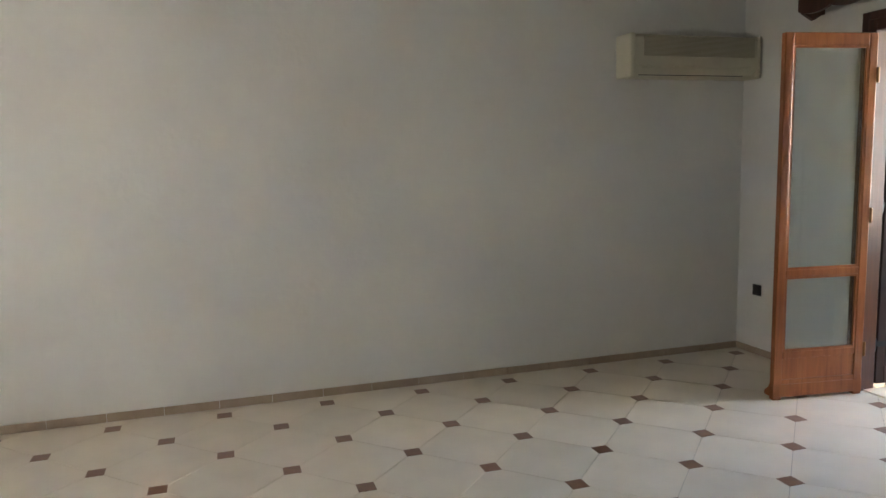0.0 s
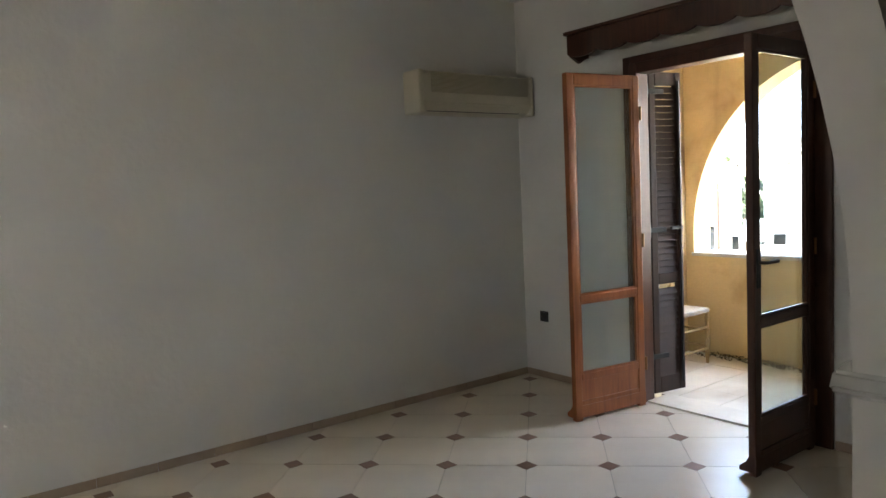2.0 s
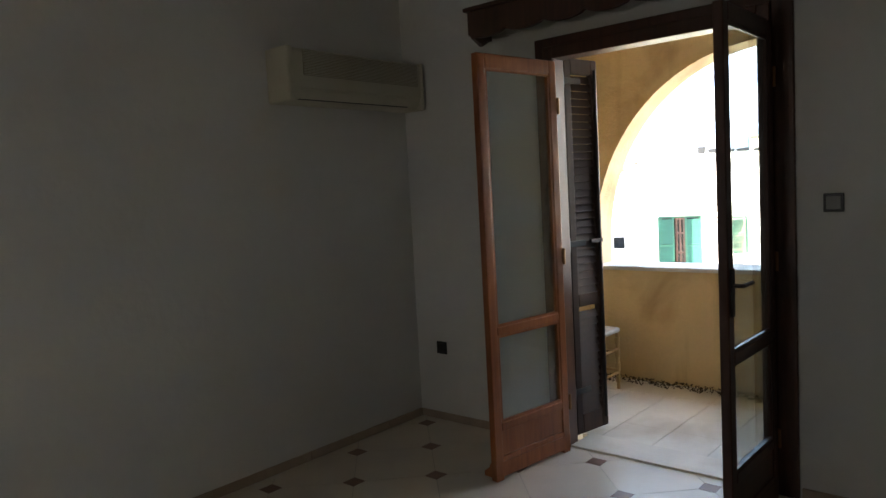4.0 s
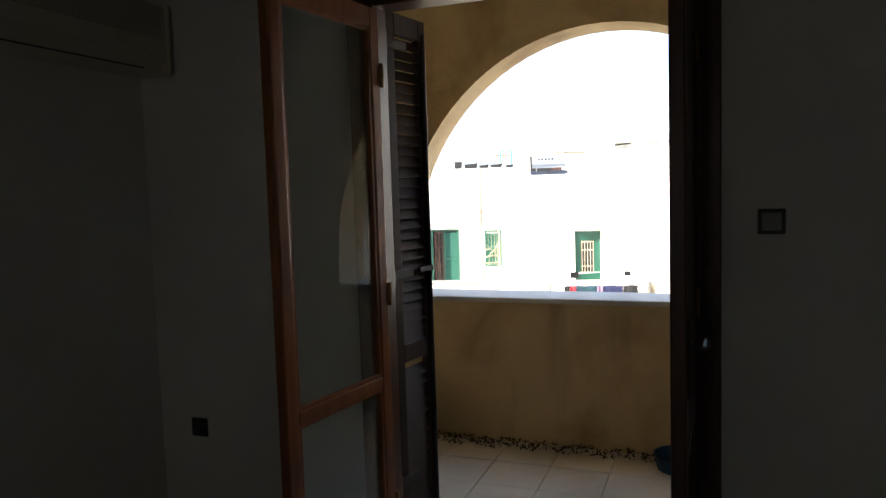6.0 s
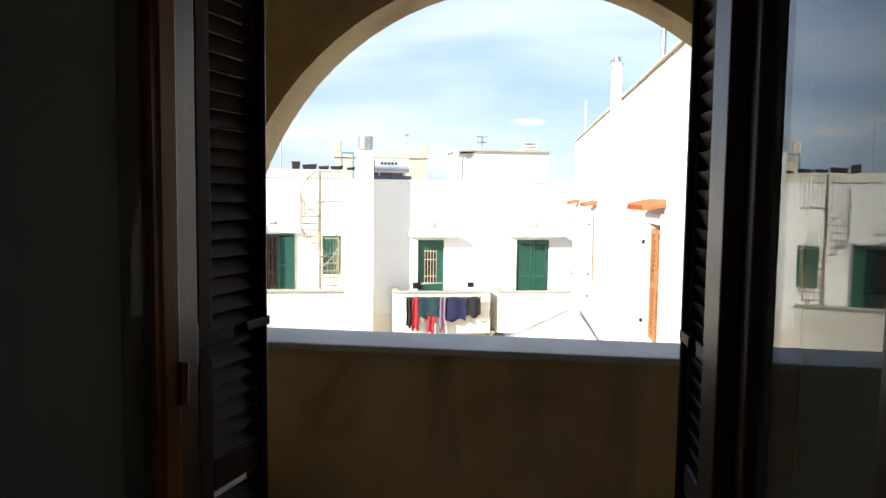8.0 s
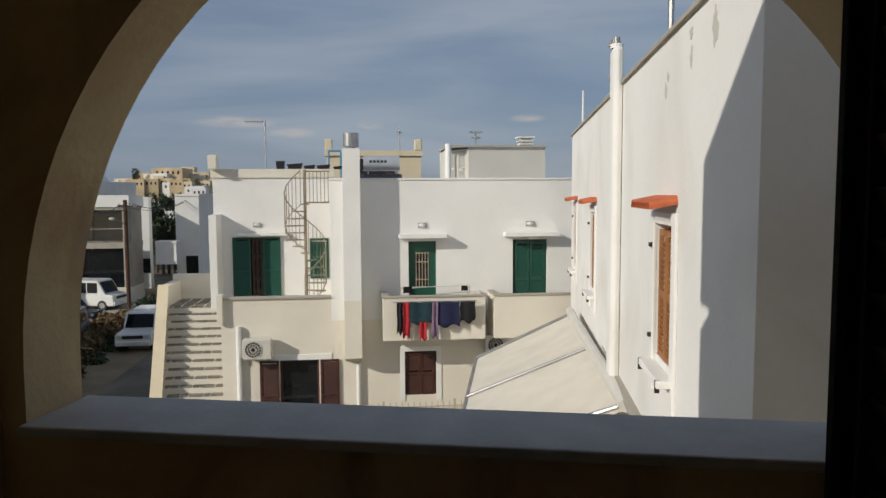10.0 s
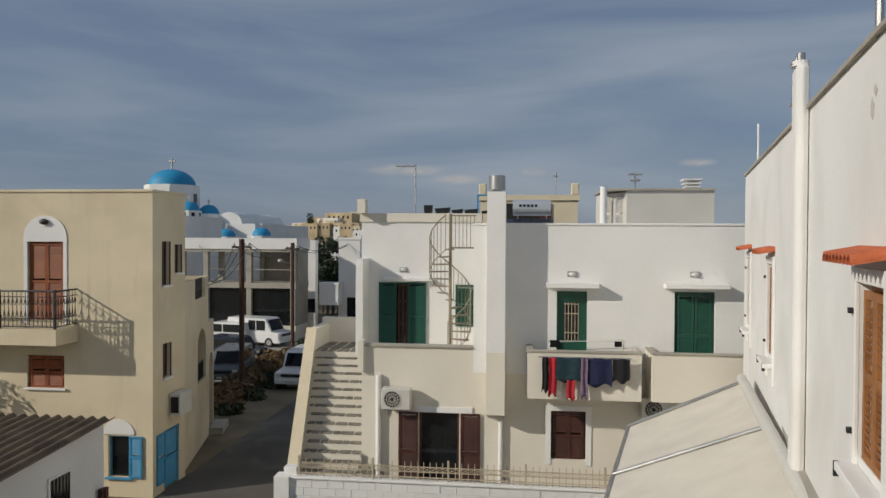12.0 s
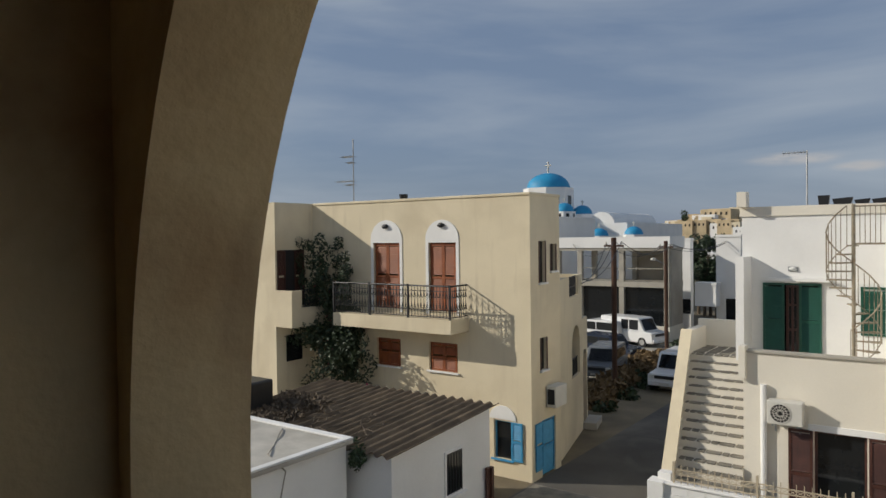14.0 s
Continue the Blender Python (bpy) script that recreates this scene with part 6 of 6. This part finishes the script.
# church with blue domes
cu_ = thing("church", "white church with bright blue domes", "church", base=(78, 36, -6.3), m=GRID)
part("nave", boxes(((77, 29.5, -6.3), (95, 42, 2.9))), "white", cu_)
part("transept", boxes(((75.5, 33.0, -6.3), (77, 38.5, 3.2))), "white", cu_)
vault = [(31.0, 2.9)] + [(32.4 - 1.4 * math.cos(math.pi * i / 14), 2.9 + 1.2 * math.sin(math.pi * i / 14)) for i in range(15)]
part("barrel_vault", prism(vault[1:], "x", 77.2, 90), "white", cu_)


def dome(u, v, zb, rd, hd, zt, parent, sides=8, wins=True):
    bm = bmesh.new()
    bmesh.ops.create_cone(bm, cap_ends=True, segments=sides, radius1=rd * 1.16, radius2=rd * 1.16, depth=hd, matrix=pose(u, v, zb + hd / 2, 0, 0, 22.5))
    dr = part("drum", bm, "white", parent)
    bm = bmesh.new()
    bmesh.ops.create_uvsphere(bm, u_segments=28, v_segments=14, radius=1, matrix=Matrix.Translation((u, v, zb + hd)) @ Matrix.Diagonal((rd, rd, zt - zb - hd, 1)))
    bmesh.ops.delete(bm, geom=[q for q in bm.verts if q.co.z < zb + hd - 0.01], context="VERTS")
    part("dome", bm, "domeblue", parent, "bright blue painted dome", smooth=True)
    s = rd / 2.4
    bm = rods(0.07 * s + 0.03, ((u, v, zt - 0.05), (u, v, zt + 1.25 * s)), ((u, v - 0.35 * s, zt + 0.85 * s), (u, v + 0.35 * s, zt + 0.85 * s)))
    part("cross", bm, "acwhite", parent)
    if wins:
        for k in range(sides):
            a = 2 * math.pi * (k + 0.5) / sides + math.radians(22.5)
            q = rd * 1.16 * math.cos(math.pi / sides)
            c = Vector((u + q * math.cos(a), v + q * math.sin(a), zb + hd * 0.5))
            bm = boxes(((-0.03, -0.16 * rd, -hd * 0.3), (0.03, 0.16 * rd, hd * 0.28)))
            bmesh.ops.transform(bm, matrix=Matrix.Translation(c) @ Matrix.Rotation(a, 4, "Z"), verts=bm.verts)
            part("drum_window", bm, "winglass", dr)


dome(79.0, 39.6, 2.9, 2.45, 4.1, 8.75, cu_)
dome(75.9, 36.1, 3.2, 1.05, 1.0, 5.15, cu_)
dome(80.0, 35.9, 2.9, 1.1, 1.1, 5.0, cu_, wins=False)
dome(75.4, 31.9, 1.0, 0.95, 0.55, 2.35, cu_, wins=False)
dome(77.0, 28.8, 1.0, 0.95, 0.65, 2.5, cu_, wins=False)

# old town on the hill
r = random.Random(7)
bm = bmesh.new()
bmesh.ops.create_uvsphere(bm, u_segments=32, v_segments=16, radius=1, matrix=Matrix.Translation((175, 40, -8)) @ Matrix.Diagonal((32, 26, 11, 1)))
solo("town_hill", bm, "earth", "low hill under the old town", "hill", "structure", m=GRID, smooth=True)
for k in range(130):
    v, u = r.uniform(32, 62), r.uniform(146, 165)
    top = 7.6 - 0.24 * abs(v - 42) - (165 - u) * 0.15
    top += r.uniform(-0.9, 0.3)
    w, h = r.uniform(1.8, 3.6), r.uniform(1.8, 3.4)
    mt = r.choice(["yellowstone", "yellowstone", "cream", "white"]) if top > 3 else r.choice(["white", "white", "cream"])
    t = thing("hill_house", "pale old house on the town hill", "house", "houses on the hill", (u, v, top - h - 4), GRID)
    part("masonry", boxes(((u, v - w / 2, top - h - 4), (u + 3, v + w / 2, top))), mt, t)
    for q in range(int(w / 0.8)):
        part("window", boxes(((u - 0.02, v - w / 2 + 0.35 + q * 0.8, top - 1.1), (u - 0.001, v - w / 2 + 0.65 + q * 0.8, top - 0.6))), "dark", t)
cs = thing("hill_castle", "long ochre stone castle block on the hill", "castle", base=(150, 39, -2), m=GRID)
part("lower_block", boxes(((150, 36.0, -3), (160, 46.0, 4.5))), "yellowstone", cs)
part("upper_block", boxes(((152, 38.0, 4.5), (160, 43.5, 6.6))), "yellowstone", cs)
for k in range(9):
    part("window", boxes(((149.97, 36.6 + k * 1.05, 3.1), (149.998, 36.95 + k * 1.05, 3.7))), "dark", cs)
for k in range(5):
    part("window", boxes(((151.97, 38.6 + k * 1.0, 5.4), (151.998, 38.95 + k * 1.0, 6.0))), "dark", cs)
for k in range(46):
    u, v = r.uniform(88, 140), r.uniform(-60, 62)
    top = r.uniform(-2.2, 0.9)
    if 28 < v < 44 and u < 100:
        continue
    plain_house(u, u + r.uniform(5, 9), v, v + r.uniform(5, 10), top, r.choice(["white", "white", "cream"]), tuple((v + 1 + 1.6 * q, top - 1.8, 0.8, 1.0) for q in range(3)), "low white house in the distance")

# dark trees behind the lane
def tree(u, v, h, crown, seed):
    t = thing("tree", "dark evergreen tree behind the white houses", "tree", "trees behind the lane", (u, v, -6.3), GRID)
    q = random.Random(seed)
    bm = bmesh.new()
    rod(bm, (u, v, -6.3), (u, v, -6.3 + h * 0.6), 0.16, 8, 0.08)
    bl2 = []
    for k in range(9):
        z = -6.3 + h * q.uniform(0.35, 0.95)
        e = (u + q.uniform(-1, 1) * crown, v + q.uniform(-1, 1) * crown, z)
        rod(bm, (u, v, -6.3 + h * q.uniform(0.25, 0.6)), e, 0.05, 5, 0.02)
        bl2.append((e, (0.75, 0.75, 0.7)))
    part("trunk", bm, "twig", t)
    lf2 = leafy("crown", bl2, "leaf", "", 1800, 0.16, Matrix(), seed)
    del lf2["category"]
    lf2.parent, lf2.matrix_world = t, GRID


for k, (u, v, h) in enumerate(((77, 20.6, 7.9), (76.5, 21.6, 7.4), (78, 22.6, 8.0), (79, 23.6, 7.2), (77, 21.2, 5.4), (80, 22.0, 7.8), (150, 46.0, 13.2))):
    tree(u, v, h, 0.9, 31 + k)

# utility poles, lamp and wires
def utility_pole(u, v, z1, label, lamp=False):
    t = thing("utility_pole", label, "pole", "utility poles", (u, v, -6.3), GRID)
    part("pole", rods(0.13, ((u, v, -6.3), (u, v, z1)), n=12), "polewood", t)
    part("crossarm", boxes(((u - 0.05, v - 0.5, z1 - 0.45), (u + 0.05, v + 0.5, z1 - 0.36))), "polewood", t)
    for q in (-0.4, 0.0, 0.4):
        part("insulator", rods(0.05, ((u, v + q, z1 - 0.36), (u, v + q, z1 - 0.2))), "acwhite", t)
    if lamp:
        part("lamp_arm", rods(0.03, ((u, v, z1 - 1.6), (u - 0.9, v + 0.5, z1 - 1.2))), "steel", t)
        part("lamp_head", boxes(((u - 1.3, v + 0.4, z1 - 1.3), (u - 0.85, v + 0.62, z1 - 1.12)), bevel=0.04), "acwhite", t)


utility_pole(39.5, 15.45, 1.45, "tall dark wooden utility pole beside the lane")
utility_pole(54.0, 17.75, 1.15, "wooden utility pole with a street lamp", True)


def wire(a, b, sag):
    a, b = Vector(a), Vector(b)
    ps = [a.lerp(b, i / 12) - Vector((0, 0, sag * 4 * (i / 12) * (1 - i / 12))) for i in range(13)]
    solo("overhead_wire", rods(0.018, *zip(ps, ps[1:]), n=5), "black", "thin black overhead wire between poles", "wire", m=GRID, group="overhead wires")


for dv, dz in ((-0.4, 0.0), (0.0, 0.05), (0.4, -0.1)):
    wire((39.5, 15.45 + dv, 1.25 + dz), (54.0, 17.75 + dv, 0.95 + dz), 0.7)
    wire((39.5, 15.45 + dv, 1.25 + dz), (31.6, 13.4 + dv * 0.3, -0.2 + dz), 0.4)
    wire((54.0, 17.75 + dv, 0.95 + dz), (61.0, 15.6 + dv * 0.3, 1.0 + dz), 0.5)
wire((39.5, 15.45, 1.2), (58, 26.5, 0.9), 0.8)
